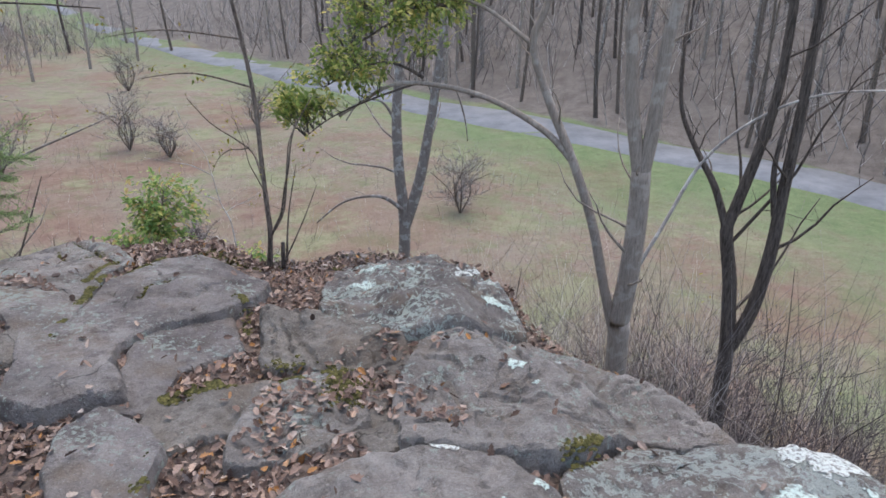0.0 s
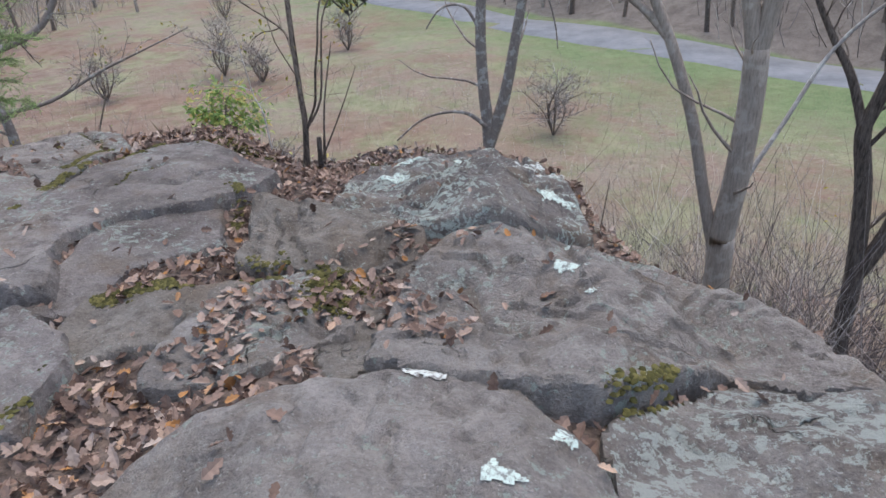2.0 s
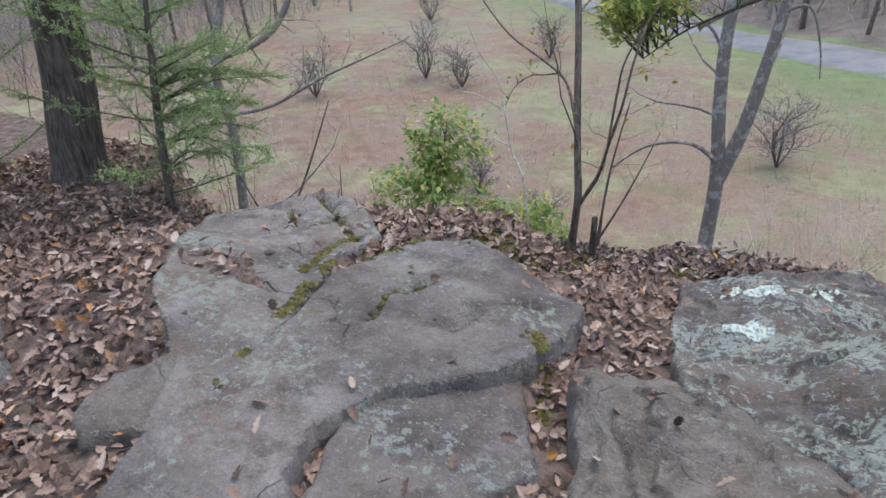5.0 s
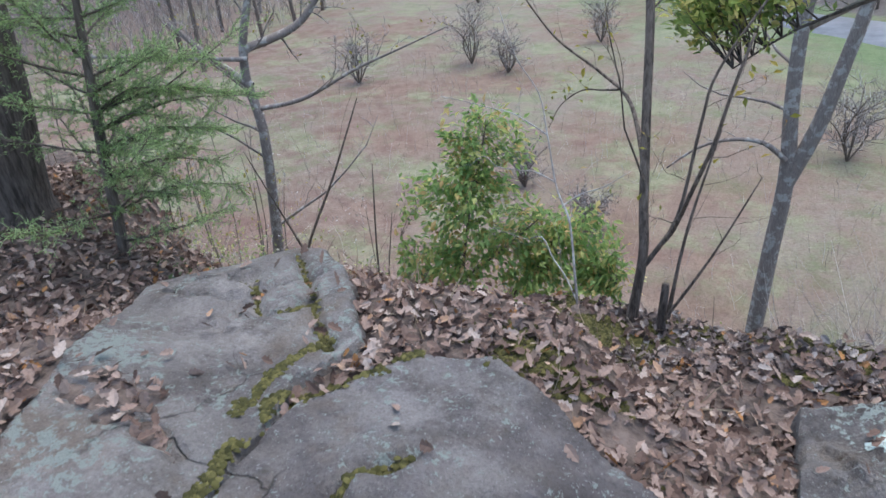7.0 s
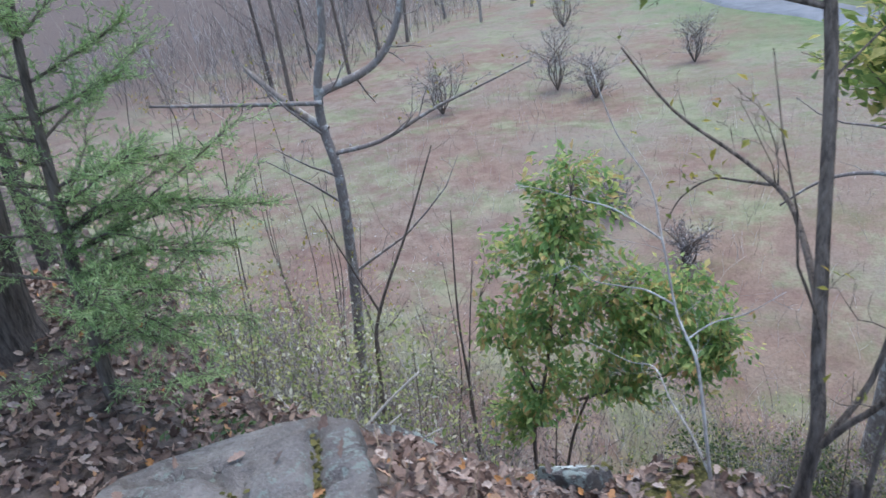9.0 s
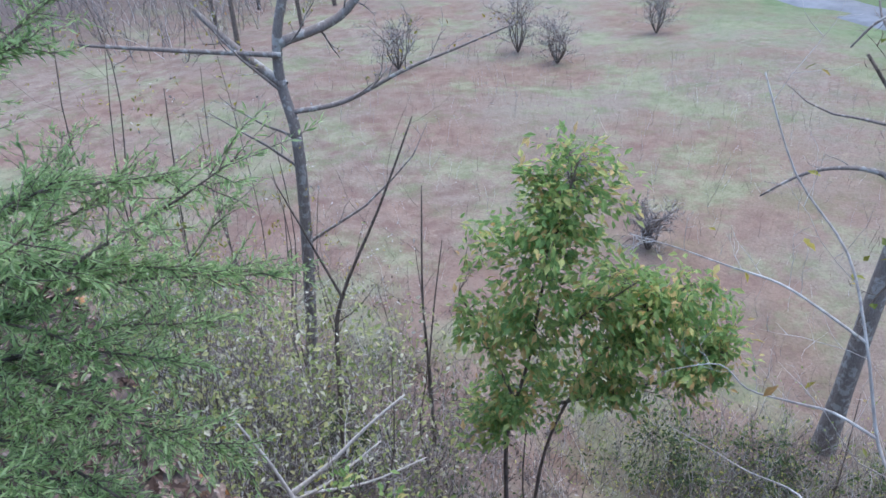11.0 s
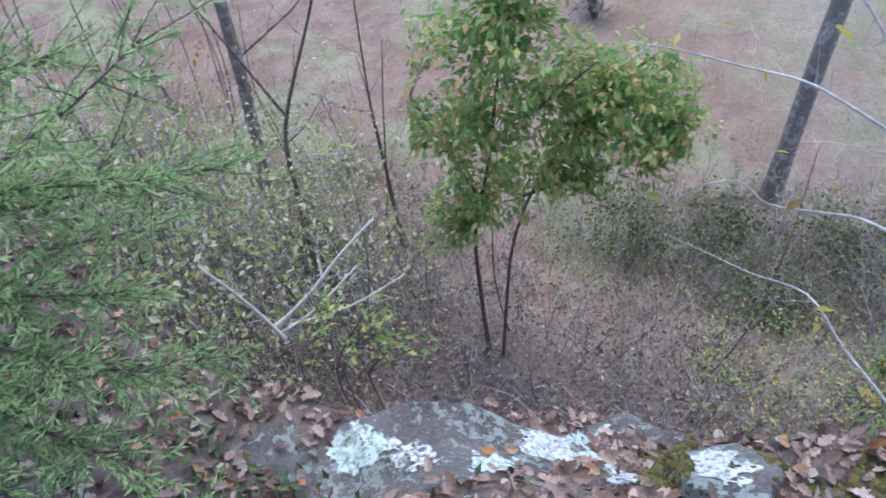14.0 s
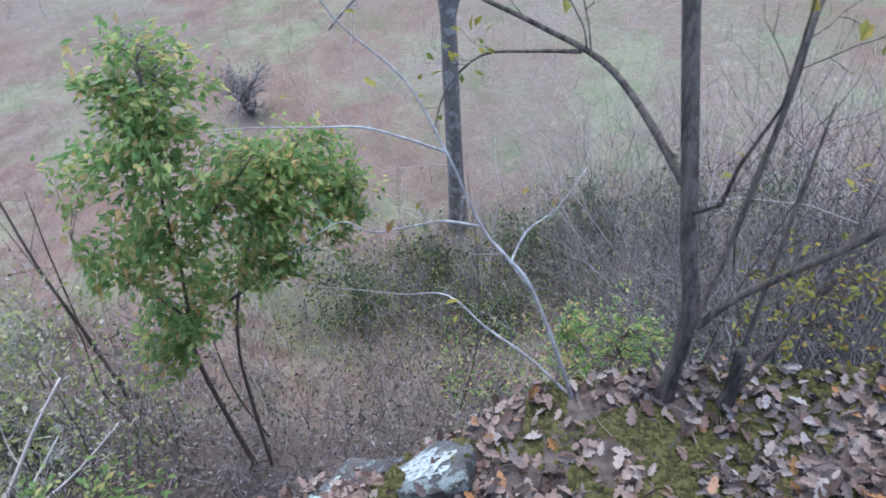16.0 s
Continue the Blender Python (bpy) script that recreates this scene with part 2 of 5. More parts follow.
turf = mix(n, l, ramp(n, l, pale_n, [(0.51, 0.0), (0.60, 0.75)]), turf, mix(n, l, ramp(n, l, tuft_n, [(0.35, 0.0), (0.65, 1.0)]), (0.19, 0.22, 0.115), (0.33, 0.33, 0.215)))
green_a = added(patch_n, maprange(road_s, 14, 41), 1.7)
green_a = added(maprange(east, -48, 5), green_a, 0.33)
turf = mix(n, l, ramp(n, l, maprange(green_a, 1.42, 1.95), [(0.0, 0.0), (1.0, 0.92)]), turf, mix(n, l, ramp(n, l, tuft_n, [(0.35, 0.0), (0.65, 1.0)]), (0.125, 0.185, 0.083), (0.2, 0.262, 0.135)))
turf = mix(n, l, ramp(n, l, maprange(road_s, 44.6, 45.6), [(0.2, 0.0), (0.8, 1.0)]), turf, mix(n, l, ramp(n, l, tuft_n, [(0.35, 0.0), (0.65, 1.0)]), (0.14, 0.122, 0.11), (0.235, 0.208, 0.19)))
height_z = along((0, 0, 1))
mould = mix(n, l, ramp(n, l, grain_n, [(0.35, 0.0), (0.65, 1.0)]), (0.085, 0.065, 0.056), (0.2, 0.155, 0.135))
soil = mix(n, l, ramp(n, l, maprange(added(tuft_n, height_z, 1.4), -10.3, -8.6), [(0.0, 0.0), (1.0, 1.0)]), turf, mould)
soil = mix(n, l, ramp(n, l, grain_n, [(0.3, 0.72), (0.7, 1.15)]), (0, 0, 0), soil)
near_hill = n.new("ShaderNodeMath")
near_hill.operation = "GREATER_THAN"
l.new(road_s, near_hill.inputs[0])
near_hill.inputs[1].default_value = 30
l.new(mix(n, l, near_hill.outputs[0], soil, mix(n, l, ramp(n, l, grain_n, [(0.3, 0.72), (0.7, 1.15)]), (0, 0, 0), turf)), b.inputs["Base Color"])
bump(n, l, b, mix(n, l, 0.5, tuft_n, grain_n), 0.8, 0.08)

# ---- shapes of the land ----
FIELD = -11.0
HEIGHTS = np.array([(-1.45, 2.83, -.70), (-2.4, 3.5, -.7), (-3.1, 4.2, -.6), (-2.68, 5.19, -.8), (-2.1, 4.55, -.74), (-1.72, 4.46, -.76), (-3.2, 5.9, -.95), (-1.4, 4.75, -.9), (-4.45, 5.7, -.95), (-5.2, 5.6, -.85), (-.68, 4.4, -.93), (-.8, 4.9, -1.1), (-1.0, 5.9, -1.3), (-1.8, 6.6, -1.55), (-2.8, 6.3, -1.5), (-.5, 3.4, -.8), (-.1, 2.3, -.5), (0, 0, .05), (.2, 1.0, -.5), (-1.2, 1.2, -.55), (1.2, 2, -.62), (1.4, 3.6, -1.1), (0, 6.1, -1.3), (.35, 3.7, -.78), (-4.6, 3.0, -.35), (-3.7, 6.32, -1.74), (-4.25, 6.2, -1.6), (-3.05, 6.85, -2.15), (.85, 4.2, -1.2), (-2.2, 5.1, -.76), (-2.85, 5.6, -.87)])
EDGE = np.array([(2.6, -4), (2.1, 1.6), (1.68, 2.9), (1.5, 3.65), (.95, 4.25), (.62, 4.9), (.45, 6.0), (-.1, 6.35), (-.9, 6.42), (-1.5, 6.74), (-2.3, 6.82), (-3.05, 6.92), (-3.9, 6.45), (-4.6, 6.35), (-5.6, 6.7), (-8, 7.3), (-20, 8.0), (-20, -4)])


def ledge(x, y):
    """Height of the rock ledge's surface."""
    x, y = np.asarray(x, float), np.asarray(y, float)
    d2 = (x[..., None] - HEIGHTS[:, 0]) ** 2 + (y[..., None] - HEIGHTS[:, 1]) ** 2
    w = np.exp(-d2 / 0.20) + 3e-3 / (d2 + 0.02)
    return (w * HEIGHTS[:, 2]).sum(-1) / w.sum(-1)


def inside(x, y, poly):
    """Signed distance to an outline: positive inside."""
    x, y = np.asarray(x, float), np.asarray(y, float)
    best, odd = np.full(x.shape, 1e9), np.zeros(x.shape, bool)
    for (ax, ay), (bx, by) in zip(poly, np.roll(poly, -1, axis=0)):
        ex, ey = bx - ax, by - ay
        k = np.clip(((x - ax) * ex + (y - ay) * ey) / (ex * ex + ey * ey), 0, 1)
        best = np.minimum(best, np.hypot(x - ax - k * ex, y - ay - k * ey))
        odd ^= ((ay > y) != (by > y)) & (x < ex * (y - ay) / (ey if ey else 1e-9) + ax)
    return np.where(odd, best, -best)


_rs = np.random.RandomState(4)
WAVES = [(_rs.uniform(0.6, 1.6), _rs.uniform(0, 6.28), _rs.uniform(0, 6.28)) for _ in range(26)]


def rough(x, y, size, seed=0):
    """Sum of waves, about -1 to 1, with features of the given size."""
    out = np.zeros(np.shape(x))
    for i in range(6):
        k, a, ph = WAVES[(i + seed * 3) % 26]
        out += np.sin((x * np.cos(a) + y * np.sin(a)) * 6.28 * k / size + ph + 1.3 * np.sin((x * np.sin(a) - y * np.cos(a)) * 3.1 * k / size + ph * 2))
    return out / 4


def land(x, y):
    """Height of the ground sheet."""
    x, y = np.asarray(x, float), np.asarray(y, float)
    d = -inside(x, y, EDGE)
    top = ledge(x, y) - 0.05
    drop = np.interp(d, [0, 0.12, 0.5, 1.4, 2.6, 4.2, 6.5, 9.5], [0, 0.35, 0.62, 0.68, 0.72, 0.80, 0.92, 1.0])
    low = FIELD + 0.25 * rough(x, y, 22, 1) + 0.05 * rough(x, y, 4, 2)
    low = low - 1.5 * np.exp(-((x + 1.3) ** 2 + (y - 18.6) ** 2) / 34)
    s = (x + y) * 0.7071
    low = low + np.clip(s - 47, 0, 120) * 0.42 + np.clip(-x - 48, 0, 80) * 0.15
    z = np.where(d <= 0, top, top + (low - top) * drop)
    slope = np.clip(d / 2, 0, 1) * np.clip((9 - d) / 4, 0, 1)
    return z + slope * 0.22 * rough(x, y, 1.7, 3)


def mesh_object(name, verts, faces, mat, parent=None, smooth=True, label=""):
    me = bpy.data.meshes.new(name)
    me.from_pydata(verts if isinstance(verts, list) else verts.tolist(), [], faces if isinstance(faces, list) else faces.tolist())
    me.materials.append(mat)
    if smooth:
        me.shade_smooth()
    ob = new(name, me)
    if parent:
        ob.parent = parent
        ob.matrix_parent_inverse = Matrix.Translation(-Vector(parent.location))
    if label:
        tagged(ob, label)
    return ob


def spread(a, z, step, grow, reach):
    """Coordinates: even between a and z, then growing steps out to reach."""
    core, s = list(np.arange(a, z, step)), step
    lo, hi = [core[0]], [core[-1]]
    while lo[-1] > -reach:
        s = min(s * grow, 12); lo.append(lo[-1] - s)
    s = step
    while hi[-1] < reach:
        s = min(s * grow, 12); hi.append(hi[-1] + s)
    return np.array(lo[:0:-1] + core + hi[1:])


gx, gy = spread(-7, 2.6, 0.07, 1.12, 420), spread(-1.5, 9.5, 0.07, 1.12, 420)
GX, GY = np.meshgrid(gx, gy)
gv = np.stack([GX, GY, land(GX, GY)], -1).reshape(-1, 3)
idx = np.arange(len(gv)).reshape(GX.shape)
gf = np.stack([idx[:-1, :-1], idx[:-1, 1:], idx[1:, 1:], idx[1:, :-1]], -1).reshape(-1, 4)
tagged(mesh_object("ground", gv, gf, M_ground), "leaf-covered ledge above a russet and green meadow", "ground", kind="structure")

# road along the far side of the meadow
rv, rf = [], []
for i in range(140):
    u = -150 + i * 2.2
    mid = 42.6 + 1.3 * math.sin(u / 24.0 + 0.6)
    for k, wdt in enumerate((-2.5, -2.3, 0, 2.3, 2.5)):
        s = mid + wdt
        px, py = 0.7071 * (s + u), 0.7071 * (s - u)
        rv.append((px, py, float(land(px, py)) + (-0.2 if abs(wdt) > 2.4 else 0.06 + 0.04 * (wdt == 0))))
    if i:
        o = 5 * (i - 1)
        rf += [(o + k, o + k + 1, o + k + 6, o + k + 5) for k in range(4)]
tagged(mesh_object("road", rv, rf, M_road), "narrow worn grey asphalt lane beside the meadow", "road", kind="structure")


# ---- rocks ----
def grid_noise(x, y, size, seed):
    """Smooth value noise, -1 to 1."""
    r = np.random.RandomState(seed).uniform(-1, 1, (64, 64))
    u, v = x / size, y / size
    i, j = np.floor(u).astype(int), np.floor(v).astype(int)
    fu, fv = u - i, v - j
    fu, fv = fu * fu * (3 - 2 * fu), fv * fv * (3 - 2 * fv)
    a, b_ = r[i % 64, j % 64], r[(i + 1) % 64, j % 64]
    c, d = r[i % 64, (j + 1) % 64], r[(i + 1) % 64, (j + 1) % 64]
    return (a * (1 - fu) + b_ * fu) * (1 - fv) + (c * (1 - fu) + d * fu) * fv


def fractal(x, y, size, seed, octaves=5, gain=0.55):
    out, k, amp = np.zeros(np.shape(x)), 0.0, 1.0
    for o in range(octaves):
        a = 0.7 * o
        out += amp * grid_noise(x * math.cos(a) - y * math.sin(a), x * math.sin(a) + y * math.cos(a), size / 2.0 ** o, seed * 11 + o)
        k, amp = k + amp, amp * gain
    return out / k * 1.6


ROCK_TOPS = []


def islands(mask):
    """The separate patches of a mask, joined cell to cell by whole faces."""
    quad = mask[:-1, :-1] & mask[:-1, 1:] & mask[1:, 1:] & mask[1:, :-1]
    left = {(int(i), int(j)) for i, j in np.argwhere(quad)}
    while left:
        stack, got = [left.pop()], np.zeros(mask.shape, bool)
        while stack:
            i, j = stack.pop()
            got[i:i + 2, j:j + 2] = True
            for q in ((i + 1, j), (i - 1, j), (i, j + 1), (i, j - 1), (i + 1, j + 1), (i - 1, j - 1), (i + 1, j - 1), (i - 1, j + 1)):
                if q in left:
                    left.discard(q)
                    stack.append(q)
        yield got


def rock(name, outline, mat, lift=0.03, thick=0.25, step=0.018, dome=0.0, edge=0.022, relief=0.02, seed=0, label="", tilt=(0, 0), cracks=(), crusts=(), level=0.0, grow=0.0, plane=None):
    """A ledge slab or boulder on the ground: its outline in plan, a worn top and broken sides."""
    P = np.array(outline)
    c = P.mean(0)
    xs = np.arange(P[:, 0].min() - 0.15, P[:, 0].max() + 0.15, step)
    ys = np.arange(P[:, 1].min() - 0.15, P[:, 1].max() + 0.15, step)
    X, Y = np.meshgrid(xs, ys)
    d = inside(X, Y, P) + grow + 0.022 + 0.035 * fractal(X, Y, 0.35, seed + 40, 5, 0.6)
    side = np.clip((edge - d) / edge, 0, 1) ** 2 * edge * 0.5
    below = np.clip(-d / 0.035, 0, 1) * thick
    ground_z = ledge(X, Y)
    if level:
        m = d > 0
        fx, fy = (X[m], Y[m]) if plane is None else plane
        k = np.linalg.lstsq(np.stack([fx, fy, np.ones(len(fx))], -1), ledge(fx, fy), rcond=None)[0]
        ground_z = ground_z * (1 - level) + (k[0] * X + k[1] * Y + k[2]) * level
    z = ground_z + lift + dome * np.clip(d / 0.5, 0, 1) ** 0.7 - side - below
    worn = fractal(X, Y, 0.6, seed + 60, 6, 0.55)
    ridge = 1 - np.abs(fractal(X, Y, 0.5, seed + 80, 5, 0.5))
    z += (1.9 * relief * worn + 1.3 * relief * (ridge - 0.6)) * np.clip(d / 0.04 + 0.5, 0.2, 1)
    strata = fractal(X, Y, 0.7, seed + 100, 5, 0.5)
    z += relief * 2.2 * (np.floor(strata * 3) / 3 - strata) * np.clip(d / 0.1, 0, 1)
    z += tilt[0] * (X - c[0]) + tilt[1] * (Y - c[1])
    for line in cracks:
        near = np.full(X.shape, 9.0)
        for (ax, ay), (bx, by) in zip(line, line[1:]):
            ex, ey = bx - ax, by - ay
            k = np.clip(((X - ax) * ex + (Y - ay) * ey) / (ex * ex + ey * ey), 0, 1)
            near = np.minimum(near, np.hypot(X - ax - k * ex, Y - ay - k * ey) + 0.012 * rough(X, Y, 0.2, seed + 5))
        z -= 0.05 * np.clip(1 - near / 0.04, 0, 1)
    keep = d > -0.09
    num = -np.ones(X.shape, int)
    num[keep] = np.arange(keep.sum())
    q = np.stack([num[:-1, :-1], num[:-1, 1:], num[1:, 1:], num[1:, :-1]], -1).reshape(-1, 4)
    q = q[(q >= 0).all(1)]
    base = float(z[keep].min())
    ROCK_TOPS.append((xs, ys, np.where(keep, z, -99.0), step))
    v = np.stack([X[keep] - c[0], Y[keep] - c[1], z[keep] - base], -1)
    ob = mesh_object(name, v, q, mat)
    ob.data.set_sharp_from_angle(angle=radians(40))
    ob.location = (c[0], c[1], base)
    tagged(ob, label, "rock")
    for i, (px, py, size) in enumerate(crusts):
        fine = 0.006
        cx, cy = np.meshgrid(np.arange(px - 2 * size, px + 2 * size, fine), np.arange(py - 2 * size, py + 2 * size, fine))
        near = np.hypot(cx - px, (cy - py) * 1.3) + 1.05 * size * fractal(cx, cy, size * 1.0, seed * 7 + i, 6, 0.75)
        u, v = (cx - xs[0]) / step, (cy - ys[0]) / step
        iu, iv = np.clip(u.astype(int), 0, len(xs) - 2), np.clip(v.astype(int), 0, len(ys) - 2)
        fu, fv = u - iu, v - iv
        on = (near < size) & (u > 0) & (v > 0) & (u < len(xs) - 1) & (v < len(ys) - 1) & keep[iv, iu] & keep[iv + 1, iu + 1]
        cz = (z[iv, iu] * (1 - fu) + z[iv, iu + 1] * fu) * (1 - fv) + (z[iv + 1, iu] * (1 - fu) + z[iv + 1, iu + 1] * fu) * fv
        cz = cz + 0.005 + 0.003 * fractal(cx, cy, 0.03, seed + i, 3)
        for patch_ in islands(on):
            num2 = -np.ones(cx.shape, int)
            num2[patch_] = np.arange(patch_.sum())
            f = np.stack([num2[:-1, :-1], num2[:-1, 1:], num2[1:, 1:], num2[1:, :-1]], -1).reshape(-1, 4)
            f = f[(f >= 0).all(1)]
            if len(f) > 14:
                used = np.unique(f)
                back = np.zeros(patch_.sum(), int)
                back[used] = np.arange(len(used))
                mesh_object("lichen_crust", np.stack([cx[patch_], cy[patch_], cz[patch_]], -1)[used], back[f], M_crust if i % 3 == 0 else M_crust2, ob, True, "pale flaky lichen crust")
    return ob


CRACK_A = [(-2.35, 3.7), (-2.44, 4.28), (-2.52, 4.69), (-2.36, 4.92), (-2.2, 5.08)]
SLAB_CRACKS = [[(-3.62, 5.28), (-3.42, 5.43), (-3.22, 5.39)], [(-3.28, 5.46), (-3.17, 5.34), (-2.97, 5.16), (-2.87, 5.23), (-2.87, 5.35)], [(-3.24, 5.75), (-2.97, 5.48), (-2.7, 5.17), (-2.54, 5.02)]]
# the two long slabs share one bedding plane
SLAB_PLANE = np.array([(-3.0, 4.3), (-3.5, 5.3), (-3.2, 5.7), (-2.8, 5.3), (-2.6, 4.6), (-2.4, 3.7), (-2.1, 3.4), (-2.1, 4.2), (-2.2, 4.9), (-1.9, 4.9), (-1.6, 4.6), (-1.9, 3.9), (-1.6, 4.3), (-2.0, 4.5)]).T
rock("ledge_slab", [(-3.01, 4.15), (-3.7, 5.28), (-3.6, 5.68), (-3.2, 5.85), (-2.94, 5.62), (-2.49, 5.1), (-2.55, 4.81), (-2.43, 4.25), (-2.36, 3.82), (-2.4, 3.46), (-2.54, 3.73), (-2.81, 3.96)], M_pale, 0.025, 0.3, 0.017, seed=1, relief=0.014, level=0.45, plane=SLAB_PLANE, grow=0.02, label="pale scoured sandstone slab with cracked corner", cracks=SLAB_CRACKS + [[(-3.5, 5.2), (-3.2, 5.25), (-3.0, 5.6)], [(-3.1, 5.25), (-3.05, 5.0), (-3.0, 5.0)], [(-2.75, 4.4), (-2.6, 4.35)]])
rock("ledge_slab", [(-2.38, 3.43), (-2.33, 3.78), (-2.37, 4.21), (-2.4, 4.71), (-2.19, 5.05), (-1.95, 5.12), (-1.69, 4.98), (-1.36, 4.80), (-1.42, 4.52), (-1.48, 4.23), (-1.66, 4.05), (-1.83, 3.92), (-1.96, 3.63), (-1.92, 3.42), (-1.74, 3.14), (-2.03, 3.0), (-2.28, 3.1)], M_slab, 0.025, 0.25, 0.017, seed=2, relief=0.013, level=0.45, plane=SLAB_PLANE, grow=0.02, label="flat grey sandstone slab with mossy cracks", cracks=[[(-2.1, 4.3), (-2.11, 4.52), (-1.98, 4.62)], [(-1.76, 4.35), (-1.7, 4.5)], [(-1.75, 4.55), (-1.5, 4.7)]])
rock("ledge_slab", [(-1.75, 3.02), (-1.8, 3.27), (-1.82, 3.55), (-1.86, 3.9), (-1.49, 4.22), (-1.30, 3.80), (-1.47, 3.5), (-1.55, 3.36), (-1.57, 3.07)], M_slab, -0.005, 0.2, 0.017, seed=3, relief=0.012, level=0.8, grow=0.02, label="lower grey sandstone slab stepping down from the ledge")
rock("ledge_slab", [(-1.85, 2.84), (-1.77, 3.0), (-1.46, 2.86), (-1.34, 2.69), (-1.3, 2.35), (-1.62, 2.3), (-1.8, 2.55)], M_slab, 0.03, 0.25, 0.017, seed=4, relief=0.014, level=0.8, label="dark smooth slab half buried in oak leaves")
rock("flat_stone", [(-1.5, 2.95), (-1.5, 3.1), (-1.27, 3.26), (-1.1, 3.05), (-1.07, 2.88), (-1.36, 2.77)], M_mosrock, 0.0, 0.2, 0.017, seed=5, grow=0.03, level=0.8, label="low flat brown stone beside drifted leaves")
rock("flat_stone", [(-1.2, 3.22), (-0.99, 3.36), (-0.86, 3.15), (-0.97, 3.0), (-1.12, 3.05)], M_mosrock, 0.0, 0.2, 0.017, seed=6, grow=0.04, level=0.8, label="small flat brown stone with moss edges")
rock("knobbly_stone", [(-0.93, 3.3), (-0.74, 3.42), (-0.5, 3.2), (-0.45, 2.92), (-0.62, 2.62), (-0.95, 2.62), (-0.97, 2.9)], M_rock, 0.02, 0.25, 0.017, dome=0.03, relief=0.045, seed=7, grow=0.05, label="knobbly grey stone among leaf drifts")
rock("boulder", [(-1.2, 4.28), (-1.07, 4.5), (-0.8, 4.47), (-0.63, 4.25), (-0.34, 4.0), (-0.29, 3.83), (-0.33, 3.69), (-0.59, 3.6), (-0.88, 3.63), (-0.99, 3.56), (-1.07, 3.66), (-1.1, 3.95)], M_mosrock, 0.0, 0.3, 0.017, dome=0.11, relief=0.05, seed=8, grow=0.04, label="rough brown boulder with mossy foot")
rock("boulder", [(-0.9, 5.0), (-0.93, 5.75), (-0.55, 5.95), (-0.07, 6.15), (0.25, 5.85), (0.42, 5.0), (0.5, 4.5), (0.26, 4.2), (-0.04, 4.12), (-0.28, 4.03), (-0.45, 4.25), (-0.8, 4.5)], M_lich, 0.02, 0.5, 0.02, dome=0.13, relief=0.05, seed=9, grow=0.06, crusts=[(0.2, 5.75, 0.14), (-0.6, 5.6, 0.16), (-0.3, 5.75, 0.12), (0.35, 5.2, 0.12), (-0.7, 5.1, 0.1), (0.38, 4.8, 0.1)], label="large dark boulder crusted with pale lichen")
rock("outcrop", [(-0.28, 3.22), (-0.23, 3.54), (-0.05, 4.05), (0.25, 4.3), (0.5, 4.5), (0.82, 4.2), (1.12, 3.92), (1.5, 3.55), (1.62, 2.9), (1.05, 2.6), (0.9, 2.78), (0.45, 2.4), (0.2, 2.42), (-0.2, 2.5)], M_rock, 0.03, 0.6, 0.017, dome=0.03, relief=0.045, seed=10, crusts=[(0.6, 4.2, 0.06), (0.38, 3.85, 0.15), (0.42, 3.5, 0.06), (0.75, 4.05, 0.07), (0.5, 3.3, 0.03), (0.9, 3.3, 0.04)], label="broad sloping sandstone outcrop at the cliff edge", cracks=[[(0.0, 3.4), (0.12, 3.0), (0.25, 2.8)], [(0.6, 3.9), (1.0, 3.3)]])
rock("outcrop", [(1.08, 2.55), (1.62, 2.85), (1.8, 2.4), (2.0, 1.8), (2.0, 0.8), (1.2, 0.6), (0.62, 1.3), (0.5, 2.0), (0.5, 2.3), (0.9, 2.66), (1.15, 2.72)], M_rim, 0.02, 0.6, 0.02, dome=0.05, relief=0.03, grow=0.03, seed=11, crusts=[(1.65, 2.5, 0.2), (1.8, 2.2, 0.16), (1.4, 2.2, 0.1), (1.7, 1.8, 0.14)], label="sloping outcrop with a lichen-spotted rim")
rock("boulder", [(-0.75, 2.0), (-0.62, 2.27), (-0.38, 2.37), (-0.15, 2.45), (0.0, 2.47), (0.22, 2.41), (0.4, 2.2), (0.52, 1.95), (0.5, 1.5), (0.1, 1.25), (-0.5, 1.4)], M_rock, 0.0, 0.35, 0.017, dome=0.13, relief=0.03, seed=12, crusts=[(-0.03, 2.42, 0.085), (0.35, 2.2, 0.035), (0.22, 2.0, 0.06), (0.3, 2.32, 0.03)], label="rounded grey boulder with white lichen blotches")
rock("boulder", [(-4.0, 3.83), (-3.5, 3.75), (-3.2, 3.5), (-3.2, 3.3), (-3.5, 3.1), (-4.1, 3.2)], M_rock, 0.02, 0.3, 0.02, dome=0.15, relief=0.03, seed=13, label="grey boulder beside the leafy path")
rock("flat_stone", [(-2.73, 3.45), (-2.75, 3.64), (-2.64, 3.78), (-2.46, 3.6), (-2.48, 3.46), (-2.63, 3.4)], M_mosrock, 0.01, 0.15, 0.017, seed=14, level=0.8, label="small brown stone beside the slab")
rock("bedrock", [(-1.45, 2.95), (-1.35, 3.3), (-1.15, 3.5), (-0.95, 3.75), (-0.5, 3.75), (-0.2, 4.0), (0.1, 4.0), (0.05, 2.7), (-0.3, 2.5), (-0.45, 2.75), (-0.7, 2.8), (-1.0, 2.85)], M_mosrock, -0.03, 0.15, 0.02, relief=0.022, seed=17, label="low brown bedrock joining the stones of the ledge")
